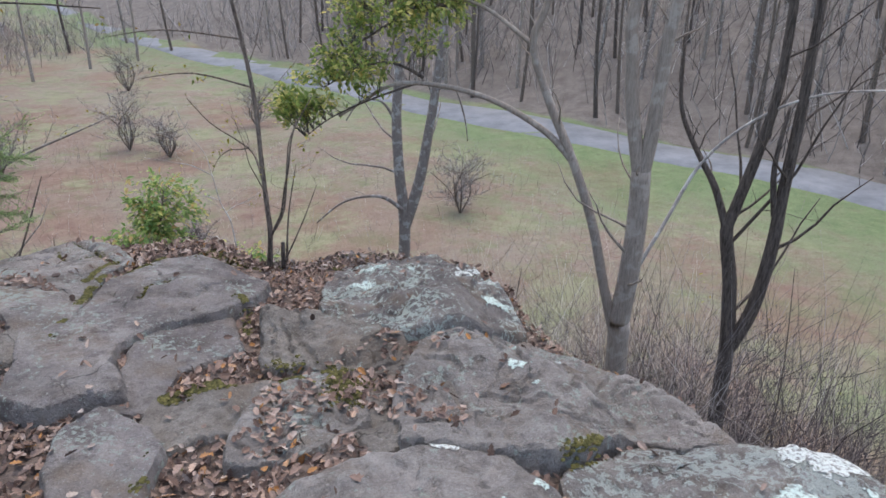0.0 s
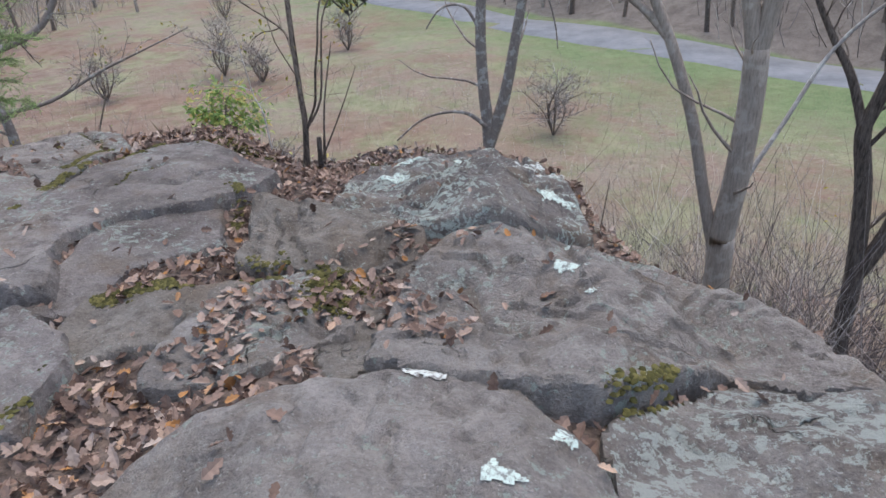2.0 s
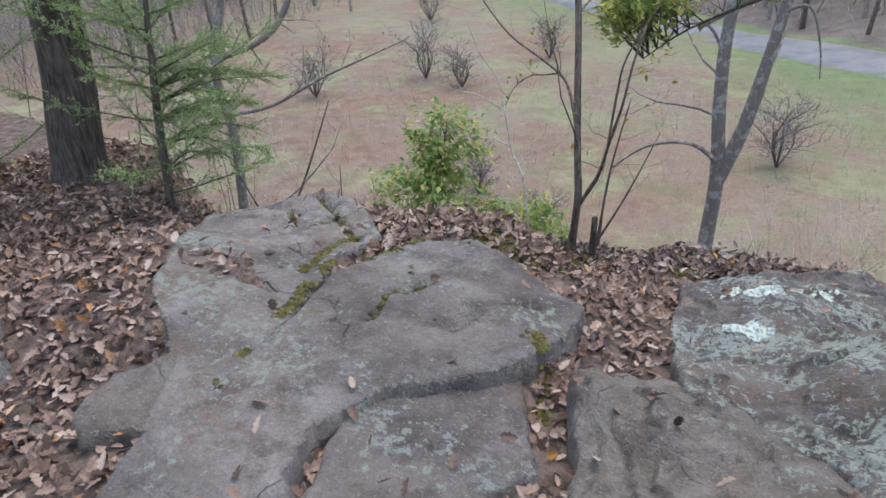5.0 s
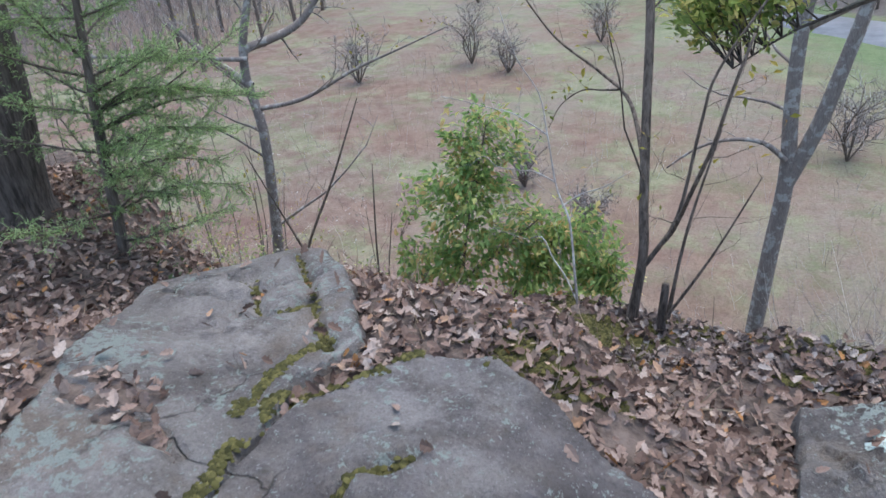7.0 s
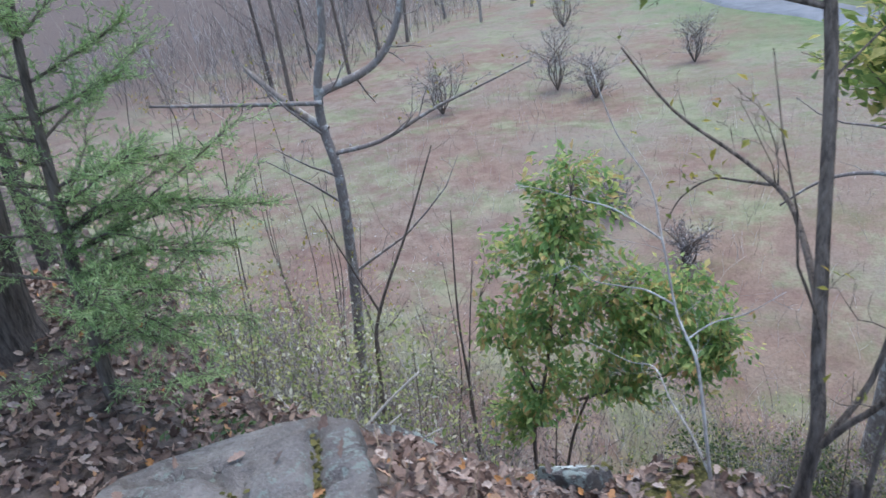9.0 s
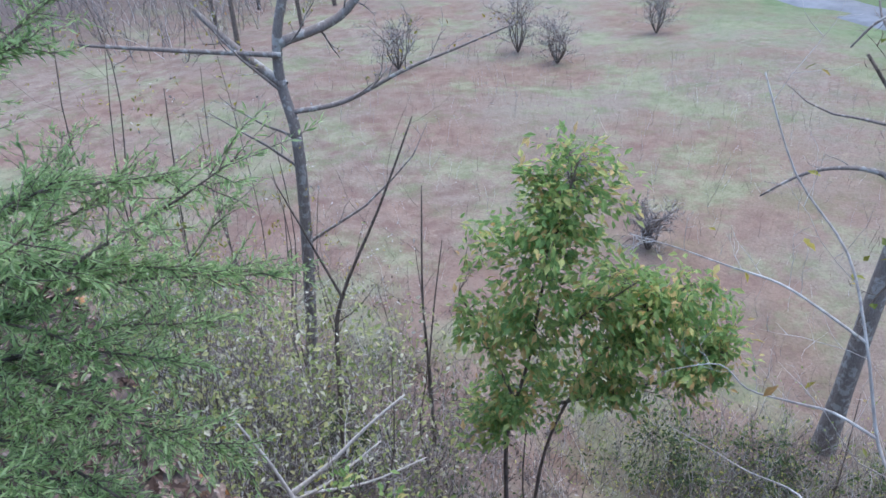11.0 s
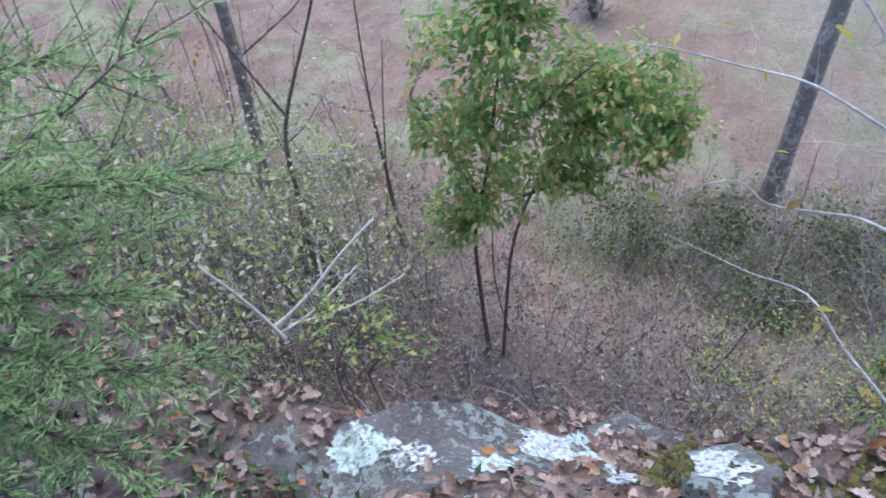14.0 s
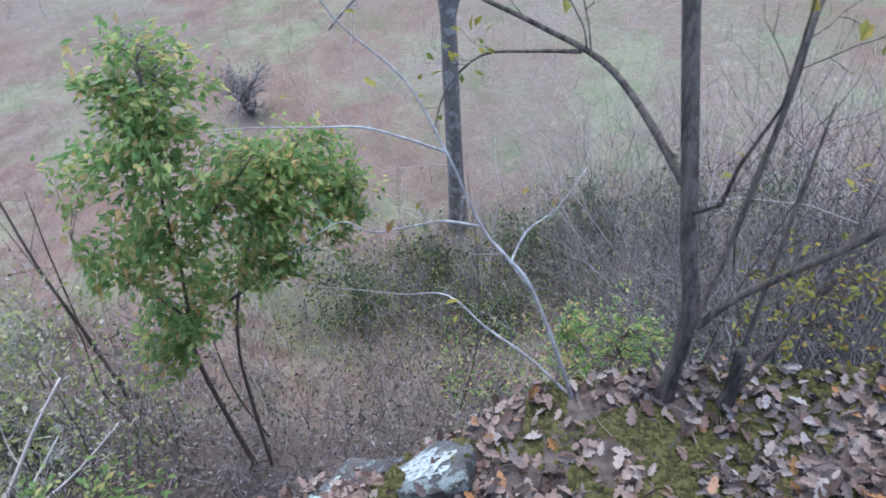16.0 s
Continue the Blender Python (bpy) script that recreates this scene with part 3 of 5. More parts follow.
rock("cliff_edge_rock", [(-4.25, 5.95), (-4.15, 6.25), (-3.7, 6.5), (-3.25, 6.65), (-3.0, 6.9), (-2.75, 6.8), (-2.95, 6.4), (-3.25, 6.15), (-3.6, 6.0)], M_lich, -0.01, 0.9, 0.017, dome=0.03, relief=0.05, seed=15, crusts=[(-3.2, 6.55, 0.13), (-3.05, 6.6, 0.12), (-3.85, 6.3, 0.12), (-3.6, 6.3, 0.09), (-3.35, 6.35, 0.09), (-3.0, 6.75, 0.1), (-2.95, 6.5, 0.08)], label="cliff-edge rock crusted with pale green lichen")
rock("cliff_edge_rock", [(-2.72, 6.45), (-2.78, 6.62), (-2.62, 6.72), (-2.5, 6.6), (-2.55, 6.42)], M_lich, 0.05, 0.4, 0.017, dome=0.05, relief=0.02, seed=16, crusts=[(-2.66, 6.58, 0.09)], label="small lichen-crusted rock in moss and leaves")


# ---- plants ----
class Wood:
    """Collects tapered tubes into one mesh."""

    def __init__(self):
        self.v, self.f = [], []

    def tube(self, pts, radii, sides=5):
        pts = [Vector(p) for p in pts]
        o, last = len(self.v), len(pts) - 1
        for i, p in enumerate(pts):
            t = (pts[min(i + 1, last)] - pts[max(i - 1, 0)]).normalized()
            a = t.cross(Vector((0.31, 0.95, 0.05))).normalized()
            c = t.cross(a)
            for k in range(sides):
                w = 6.2832 * k / sides
                self.v.append(p + (a * math.cos(w) + c * math.sin(w)) * radii[i])
        for i in range(last):
            for k in range(sides):
                j = (k + 1) % sides
                self.f.append((o + i * sides + k, o + i * sides + j, o + (i + 1) * sides + j, o + (i + 1) * sides + k))
        self.f.append(tuple(o + last * sides + k for k in range(sides)))

    def build(self, name, mat, parent, label=""):
        return mesh_object(name, [tuple(p) for p in self.v], self.f, mat, parent, True, label)


def smooth_line(pts, n=4):
    """A rounder polyline through the points."""
    P, out = [Vector(p) for p in pts], []
    for i in range(len(P) - 1):
        a, b_, c, d = P[max(i - 1, 0)], P[i], P[i + 1], P[min(i + 2, len(P) - 1)]
        for k in range(n):
            t = k / n
            out.append(0.5 * ((2 * b_) + (c - a) * t + (2 * a - 5 * b_ + 4 * c - d) * t * t + (3 * b_ - a - 3 * c + d) * t ** 3))
    return out + [P[-1]]


def wander(rnd, p, d, length, bend=0.25, lift=0.1, steps=6):
    """A crooked line from p along d."""
    p, d, out = Vector(p), Vector(d).normalized(), [Vector(p)]
    for _ in range(steps):
        d = (d + Vector((rnd.uniform(-1, 1), rnd.uniform(-1, 1), rnd.uniform(-1, 1))) * bend + Vector((0, 0, lift))).normalized()
        p = p + d * (length / steps)
        out.append(Vector(p))
    return out


def sprout(wood, tips, rnd, line, r0, level, count, ratio=0.5, bend=0.28, lift=0.08, low=0.25, wide=1.0, sides=4, least=0.0015, own=None):
    """Side branches along a line, and theirs in turn; collects the ends in tips."""
    span = sum((b_ - a).length for a, b_ in zip(line, line[1:]))
    for i in range(count):
        u = low + (1 - low) * (i + rnd.random()) / count
        k = min(int(u * (len(line) - 1)), len(line) - 2)
        p = line[k].lerp(line[k + 1], u * (len(line) - 1) - k)
        t = (line[k + 1] - line[k]).normalized()
        w = Vector((rnd.uniform(-1, 1), rnd.uniform(-1, 1), rnd.uniform(-0.5, 1)))
        w = (w - t * w.dot(t)).normalized()
        if own:
            wood = Wood()
        new_r = max(r0 * (1 - 0.75 * u) * 0.34, least)
        ln = span * ratio * rnd.uniform(0.5, 1.2) * (1.15 - 0.6 * u)
        sub = wander(rnd, p, t * rnd.uniform(0.5, 1.0) + w * wide, ln, bend, lift, 5 if level > 1 else 4)
        wood.tube(sub, [new_r * (1 - 0.8 * j / (len(sub) - 1)) for j in range(len(sub))], sides if new_r > 0.01 else 3)
        if level > 1:
            sprout(wood, tips, rnd, sub, new_r, level - 1, max(2, int(count * 0.65)), ratio, bend, lift, 0.2, wide, sides, least)
        if own:
            own(wood)
        if level <= 1:
            tips.extend((q, (sub[-1] - sub[0]).normalized()) for q in sub[1:])


LEAF = (np.array([(0, 0, 0), (0.45, 0.24, 0.06), (0.5, 0, -0.02), (0.45, -0.24, 0.06), (1.0, 0, -0.1)]), [(0, 2, 1), (0, 3, 2), (1, 2, 4), (2, 3, 4)])
LOBES = [(-0.55, 0.0), (-0.30, 0.2), (-0.18, 0.16), (-0.03, 0.31), (0.1, 0.19), (0.24, 0.27), (0.38, 0.15), (0.5, 0.0)]
OAK_V = [(x, 0.0, 0.10 * x * x) for x, _ in LOBES] + [(x, sg * w, 0.10 * x * x + 1.1 * w * w + 0.12 * w) for sg in (1, -1) for x, w in LOBES[1:-1]]
OAK = (np.array(OAK_V), [(0, 1, 8), (6, 7, 13)] + [(i, i + 1, 8 + i, 7 + i) for i in range(1, 6)] + [(1, 0, 14), (7, 6, 19)] + [(i + 1, i, 13 + i, 14 + i) for i in range(1, 6)])
BLADE = (np.array([(0, -0.02, 0), (0, 0.02, 0), (0.1, -0.014, 0.55), (0.1, 0.014, 0.55), (0.32, 0, 1.0)]), [(0, 1, 3, 2), (2, 3, 4)])
NEEDLE = (np.array([(0, 0, 0), (0.5, 0.10, 0.03), (1, 0, -0.05), (0.5, -0.10, 0.03)]), [(0, 3, 2, 1)])


def turned(rs, n, flat):
    """Random turns: flat 1 lies on its back, 0 any way round."""
    yaw, pit, rol = rs.uniform(0, 6.2832, n), rs.normal(0, 1.0 - 0.72 * flat, n), rs.normal(0, 1.0 - 0.72 * flat, n)
    cy, sy, cp, sp, cr, sr = np.cos(yaw), np.sin(yaw), np.cos(pit), np.sin(pit), np.cos(rol), np.sin(rol)
    return np.stack([np.stack([cy * cp, cy * sp * sr - sy * cr, cy * sp * cr + sy * sr], -1), np.stack([sy * cp, sy * sp * sr + cy * cr, sy * sp * cr - cy * sr], -1), np.stack([-sp, cp * sr, cp * cr], -1)], -2)


def scatter(name, shape, where, sizes, turns, mat, parent=None, label="", kind="", category="", smooth=False):
    """Many copies of one small shape, joined into one mesh."""
    tv, tf = shape
    where = np.asarray(where, float)
    V = np.einsum("nij,kj->nki", turns, tv) * np.asarray(sizes)[:, None, None] + where[:, None, :]
    k = len(tv)
    faces = []
    for j in range(len(where)):
        o = j * k
        faces.extend(tuple(o + q for q in f) for f in tf)
    ob = mesh_object(name, V.reshape(-1, 3), faces, mat, parent, smooth)
    return tagged(ob, label, category, kind=kind)


def facing(rs, dirs, wobble=0.5):
    """Turns whose x axis runs along dirs, more or less."""
    d = np.asarray(dirs, float) + rs.normal(0, wobble, (len(dirs), 3))
    d /= np.linalg.norm(d, axis=1)[:, None]
    u = rs.normal(0, 0.5, (len(d), 3)) + (0, 0, 1)
    u = u - d * (u * d).sum(1)[:, None]
    u /= np.linalg.norm(u, axis=1)[:, None]
    return np.stack([d, np.cross(u, d), u], -1)


def thing(name, at, label, category, group=""):
    ob = new(name)
    ob.location = at
    ob.empty_display_size = 0.2
    return tagged(ob, label, category, group)


def tree(name, stems, bark, label, category="tree", seed=0, level=2, count=7, ratio=0.4, low=0.35, lift=0.08, wide=1.0, foliage=None, leaf=0.07, per=1.0, twig_mat=None, group="", wobble=0.6, droop=-0.3, bend=0.28, sides=8, least=0.0015, lobes=()):
    """A tree: stems are (line, radius at foot, radius at tip); the first one starts at the root."""
    rnd, rs = random.Random(seed), np.random.RandomState(seed)
    root = thing(name, stems[0][0][0], label, category, group)
    tips = []
    for pts, r0, r1 in stems:
        line, stem = smooth_line(pts, 4), Wood()
        m = len(line) - 1
        first = pts is stems[0][0]
        stem.tube(line, [r0 + (r1 - r0) * i / m + (0.35 * r0 * (1 - i / 2.0) if i < 2 and first else 0) for i in range(m + 1)], sides)
        limb = stem.build("trunk" if first else "limb", bark, root)
        if count:
            sprout(None, tips, rnd, line, r0, level, count, ratio, bend, lift, low, wide, 4, least, lambda w: mesh_object("branch", [tuple(p) for p in w.v], w.f, twig_mat or bark, limb))
    for centre, reach, number in lobes:
        stems_pts = [p for pts, _, _ in stems for p in smooth_line(pts, 5)]
        for _ in range(number):
            off = Vector((rnd.gauss(0, 1), rnd.gauss(0, 1), rnd.gauss(0, 1))).normalized() * rnd.random() ** 0.4
            goal = Vector(centre) + Vector((off.x * reach[0], off.y * reach[1], off.z * reach[2]))
            start = min(stems_pts, key=lambda p: (p - goal).length + 1.2 * max(0.0, p.z - goal.z + 0.1) + rnd.uniform(0, 0.3))
            mid_ = start.lerp(goal, 0.5) + Vector((rnd.uniform(-.08, .08), rnd.uniform(-.08, .08), rnd.uniform(0, .15)))
            tw, w = smooth_line([start, mid_, goal], 4), Wood()
            w.tube(tw, [0.006 - 0.0045 * i / (len(tw) - 1) for i in range(len(tw))], 3)
            mesh_object("branch", [tuple(p) for p in w.v], w.f, twig_mat or bark, root)
            tips.extend((p, (goal - start).normalized()) for p in tw[3:] for _ in range(2))
    if foliage and tips:
        n_ = int(len(tips) * per)
        pick = rs.randint(0, len(tips), n_)
        P = np.array([tips[i][0] for i in pick]) + rs.normal(0, leaf * 0.6, (n_, 3))
        D = np.array([tips[i][1] for i in pick]) + (0, 0, droop)
        scatter("foliage", LEAF, P, rs.uniform(0.6, 1.25, n_) * leaf, facing(rs, D, wobble), foliage, root)
    return root


def foot(x, y, sink=0.05):
    return (x, y, float(land(x, y)) - sink)


# slender tree in the moss at the edge of the ledge
tree("slender_tree", [
    ([(-1.80, 6.66, -1.6), (-1.76, 6.68, -1.2), (-1.78, 6.73, -0.95), (-1.81, 6.82, -0.5), (-1.85, 6.95, 0.1), (-1.94, 7.05, 0.65), (-2.02, 7.1, 1.1), (-2.2, 7.3, 2.2)], 0.029, 0.016),
    ([(-1.75, 6.67, -1.24), (-1.62, 6.78, -1.0), (-1.55, 6.8, -0.5), (-1.5, 6.85, -0.25), (-1.3, 7.0, 0.1)], 0.012, 0.005),
    ([(-1.74, 6.66, -1.23), (-1.67, 6.63, -1.09), (-1.6, 6.57, -0.95), (-1.51, 6.41, -0.65), (-1.44, 6.34, -0.42), (-1.39, 6.3, -0.18), (-1.34, 6.38, 0.02)], 0.014, 0.006),
    ([(-1.80, 6.78, -0.74), (-1.88, 6.95, -0.58), (-1.97, 7.08, -0.47), (-2.15, 7.18, -0.37), (-2.4, 7.2, -0.2), (-2.6, 7.2, 0.05)], 0.014, 0.004),
    ([(-2.02, 7.11, -0.45), (-2.15, 7.25, -0.5), (-2.28, 7.32, -0.53), (-2.4, 7.3, -0.62), (-2.46, 7.26, -0.75)], 0.007, 0.002),
    ([(-1.86, 6.97, 0.2), (-2.4, 6.9, 0.35), (-2.9, 6.9, 0.3)], 0.012, 0.003),
    ([(-1.95, 7.05, 0.65), (-2.6, 6.9, 0.75), (-3.1, 6.8, 0.7)], 0.01, 0.003)],
    M_bark, "slender grey-brown tree rooted in moss, few yellow leaves", seed=3, level=3, count=5, ratio=0.34, low=0.3, foliage=M_yellow, leaf=0.05, per=0.13)
tree("cut_stub", [([(-1.63, 6.56, -1.55), (-1.62, 6.57, -1.35), (-1.62, 6.58, -1.28)], 0.024, 0.02)], M_barkdark, "short broken dead stub beside the slender tree", "tree stump", count=0)
tree("thin_sapling", [([(-1.6, 6.6, -1.5), (-1.55, 6.65, -1.0), (-1.45, 6.75, -0.5)], 0.012, 0.004), ([(-1.62, 6.55, -1.5), (-1.42, 6.6, -1.1), (-1.25, 6.7, -0.7)], 0.01, 0.003)], M_bark, "thin bare saplings beside the stub", "sapling", seed=5, level=1, count=4)

# twin-trunked tree standing in the meadow
tz = float(land(-1.15, 19.66))
tree("twin_trunk_tree", [
    ([(-1.3, 19.66, tz - 0.1), (-1.15, 19.65, -8.5), (-1.05, 19.66, -6.25), (-1.18, 19.65, -4.5), (-1.21, 19.65, -2.85), (-1.07, 19.66, -1.3), (-0.9, 19.7, 1.5)], 0.22, 0.11),
    ([(-1.05, 19.66, -6.3), (-0.63, 19.67, -5.04), (-0.32, 19.68, -3.51), (-0.04, 19.68, -1.76), (0.3, 19.7, 1.0)], 0.19, 0.10),
    ([(-1.12, 19.5, -5.7), (-1.62, 19.42, -5.3), (-2.27, 19.35, -5.25), (-2.93, 19.27, -5.46), (-3.6, 19.18, -6.0)], 0.07, 0.02),
    ([(-1.2, 19.6, -3.2), (-1.6, 19.5, -2.5), (-2.2, 19.4, -2.5), (-2.6, 19.3, -3.0)], 0.05, 0.015),
    ([(-0.1, 19.6, -2.2), (0.4, 19.5, -2.1), (0.7, 19.4, -2.9), (0.8, 19.4, -3.6)], 0.045, 0.012)],
    M_lichbark, "tall tree with two pale grey trunks", seed=7, level=3, count=5, ratio=0.24, low=0.45, least=0.005)

# tree behind the outcrop: thick forked trunk, thin leaning stem and a long arching limb
tree("forked_tree", [
    ([(2.3, 7.55, float(land(2.3, 7.55)) - 0.1), (2.2, 7.55, -3.3), (2.18, 7.54, -2.7), (2.22, 7.52, -2.1), (2.24, 7.52, -1.4), (2.22, 7.52, -0.82)], 0.14, 0.108),
    ([(2.21, 7.52, -0.9), (2.06, 7.57, -0.13), (2.0, 7.59, 0.45), (1.97, 7.6, 0.8), (2.1, 7.6, 1.6), (2.2, 7.6, 3.0)], 0.08, 0.058),
    ([(2.23, 7.52, -0.9), (2.29, 7.5, -0.3), (2.32, 7.49, 0.47), (2.4, 7.48, 1.2), (2.6, 7.5, 3.0)], 0.085, 0.062),
    ([(2.15, 7.56, -3.0), (1.96, 7.6, -2.3), (1.76, 7.66, -1.5), (1.49, 7.71, -0.77), (1.17, 7.78, -0.06), (0.98, 7.8, 0.53), (1.13, 7.78, 1.0), (1.3, 7.8, 2.0)], 0.066, 0.036),
    ([(1.46, 7.72, -0.74), (1.19, 7.77, -0.46), (0.74, 7.83, -0.18), (0.3, 7.86, -0.01), (-0.2, 7.87, 0.08), (-0.57, 7.86, 0.06), (-0.9, 7.82, -0.12), (-1.15, 7.8, -0.27)], 0.042, 0.015),
    ([(0.98, 7.8, 0.5), (0.5, 7.9, 0.85), (0.1, 7.9, 1.0)], 0.03, 0.012)],
    M_barkpale, "smooth grey tree forking above the cliff edge", seed=9, level=2, count=5, ratio=0.24, low=0.5, sides=12)

# leafy spray at the end of the arching limb
tree("leafy_limb", [
    ([(-0.2, 7.9, 0.14), (-0.55, 7.9, 0.3), (-0.9, 7.85, 0.25), (-1.3, 7.8, 0.05)], 0.02, 0.006),
    ([(0.1, 7.92, 0.9), (-0.3, 7.95, 0.85), (-0.75, 7.9, 0.6), (-1.2, 7.85, 0.35)], 0.025, 0.006),
    ([(0.4, 7.92, 1.05), (0.0, 8.0, 1.05), (-0.5, 8.0, 0.95), (-0.9, 7.9, 0.75)], 0.02, 0.006),
    ([(-0.2, 7.9, 0.1), (-0.7, 7.8, -0.05), (-1.2, 7.7, -0.25), (-1.5, 7.6, -0.45)], 0.015, 0.004)],
    M_barkdark, "arching limb with drooping green and yellow leaves", "tree limb", seed=12, level=1, count=4, ratio=0.25, low=0.1, foliage=M_green, leaf=0.08, per=2.2, lobes=[((-1.75, 7.9, -0.2), (0.35, 0.35, 0.16), 20), ((-1.5, 7.8, 0.0), (0.35, 0.4, 0.22), 26), ((-0.95, 7.8, 0.3), (0.45, 0.4, 0.25), 40), ((-0.2, 7.9, 0.75), (0.5, 0.45, 0.35), 44), ((-0.9, 7.9, 0.9), (0.4, 0.4, 0.3), 26), ((0.35, 7.95, 1.2), (0.4, 0.4, 0.3), 20)])

# dark forked tree further down the slope
tree("dark_forked_tree", [
    ([(4.45, 9.1, float(land(4.45, 9.1)) - 0.1), (4.33, 9.07, -5.1), (4.31, 9.08, -4.12), (4.2, 9.15, -3.0), (4.05, 9.2, -2.25), (4.1, 9.18, -1.9), (4.26, 9.11, -0.98), (4.35, 9.07, 0.0), (4.3, 9.1, 1.6)], 0.13, 0.05),
    ([(4.3, 9.1, -4.2), (4.52, 8.98, -3.4), (4.6, 8.93, -2.4), (4.6, 8.93, -1.55), (4.62, 8.93, -0.48), (4.6, 8.93, 0.36), (4.6, 8.95, 1.6)], 0.11, 0.05),
    ([(4.04, 9.2, -2.2), (3.82, 9.3, -1.6), (3.55, 9.4, -1.14), (3.27, 9.5, -0.53), (3.2, 9.5, 0.3)], 0.06, 0.02),
    ([(4.55, 8.93, -1.9), (4.4, 8.9, -1.2), (4.45, 8.9, -0.4)], 0.05, 0.02)],
    M_barkdark, "dark-barked tree forking low on the slope", seed=14, level=3, count=6, ratio=0.3, low=0.3, least=0.003)
tree("leaning_dead_branch", [([(2.75, 8.93, -2.68), (3.1, 9.1, -2.1), (3.6, 9.35, -1.27), (4.15, 9.15, -0.62), (4.8, 8.8, -0.22), (5.6, 8.4, -0.1)], 0.03, 0.012)], M_greystem, "pale dead branch caught in the trees", "dead branch", seed=15, level=1, count=5, ratio=0.2)

# leaning tree by the meadow and saplings in the gully
tree("leaning_tree", [
    ([(-12.7, 15.0, float(land(-12.7, 15.0)) - 0.1), (-12.2, 14.9, -8.2), (-11.9, 14.9, -6.2), (-11.7, 14.9, -4.2), (-11.9, 14.95, -3.1), (-11.8, 15.0, -2.2), (-11.5, 15.2, -1.0), (-11.3, 15.3, 1.5)], 0.15, 0.07),
    ([(-11.75, 14.9, -3.7), (-10.9, 15.5, -3.6), (-9.9, 16.2, -3.1), (-9.0, 16.7, -2.75), (-8.1, 17.3, -2.4)], 0.06, 0.012),
    ([(-11.8, 15.0, -2.4), (-11.0, 15.8, -2.1), (-10.5, 16.2, -1.4), (-10.2, 16.4, -0.4)], 0.10, 0.06),
    ([(-11.8, 14.95, -3.2), (-12.6, 14.8, -2.6), (-13.4, 14.6, -1.8)], 0.1, 0.05),
    ([(-11.7, 14.9, -2.6), (-13.5, 14.0, -2.4), (-15, 13.2, -2.2)], 0.06, 0.03)],
    M_lichbark, "leaning grey tree at the meadow's edge", seed=17, level=3, count=8, ratio=0.3, low=0.2, least=0.009, foliage=M_yellow, leaf=0.1, per=0.08)


def gully(x, y, top, r, seed, lean=(0, 0), fol=None, per=0.3, cnt=7, lev=3, leaf=0.06, bark=None, label="thin bare sapling in the gully", category="sapling"):
    z = float(land(x, y))
    h = top - z
    return tree("gully_sapling", [([(x, y, z - 0.1), (x + lean[0] * 0.2 * h + 0.06 * h * math.sin(seed), y + lean[1] * 0.2 * h, z + h * 0.3), (x + lean[0] * 0.6 * h + 0.05 * h * math.sin(seed * 2.3), y + lean[1] * 0.6 * h + 0.05 * h * math.cos(seed), z + h * 0.65), (x + lean[0] * h, y + lean[1] * h, top)], r * 0.62, r * 0.16)], bark or M_bark, label, category, seed, lev, cnt, 0.42, 0.25, foliage=fol, leaf=leaf, per=per, group="saplings in the gully", sides=6)


tree("forked_sapling", [
    ([(-8.65, 11.25, float(land(-8.65, 11.25)) - 0.1), (-8.44, 11.43, -6.0), (-8.3, 11.57, -5.0), (-7.76, 12.01, -3.64), (-7.3, 12.34, -2.4)], 0.045, 0.01),
    ([(-8.28, 11.58, -5.0), (-8.5, 11.4, -4.1), (-8.8, 11.2, -3.0)], 0.025, 0.008)], M_bark, "bare forked sapling in the gully", "sapling", 21, 2, 5, 0.3)
gully(-8.65, 14.1, -4.4, 0.07, 22, (0.03, 0.02))
gully(-8.45, 14.1, -5.4, 0.05, 24, (0.06, 0.02))
gully(-7.5, 12.4, -4.4, 0.03, 23, fol=M_pleaf, per=0.10, label="bare sapling with a few pale dead leaves")
for i, (gx_, gy_, gt, lx, ly, fm, pr) in enumerate([(-8.3, 8.6, -2.2, 0.05, 0.1, M_yellow, .5), (-9.6, 9.4, -2.4, -0.1, 0.05, M_yellow, .6), (-10.8, 10.6, -2.0, 0.05, 0.1, M_yellow, .5), (-7.2, 8.3, -3.0, -0.2, 0.1, M_yellow, .5), (-13, 11.5, -1.5, 0.1, 0.05, M_yellow, .5), (-15, 13, -1.0, 0, 0, M_yellow, .5), (-6.6, 9.0, -3.6, 0.15, 0.1, None, 0), (0.2, 9.4, -3.2, 0.1, 0, None, 0), (1.4, 10.4, -3.6, 0, 0.1, None, 0), (-2.3, 12.4, -5.0, 0.1, 0, None, 0), (3.4, 10.4, -4.0, 0.1, 0.1, None, 0), (5.6, 10.0, -3.2, 0, 0, M_yellow, .2), (6.5, 11.6, -3.6, -.1, 0, None, 0), (-5.6, 12.2, -5.4, 0, 0.1, None, 0), (-18, 15, 0.5, 0, 0, M_yellow, .4), (-16, 17, -1, 0, 0, None, 0)]):
    gully(gx_, gy_, gt, 0.026 + 0.007 * (i % 3), 30 + i, (lx, ly), fm, pr, label="thin sapling with scattered yellow leaves" if fm else "thin bare sapling in the gully")

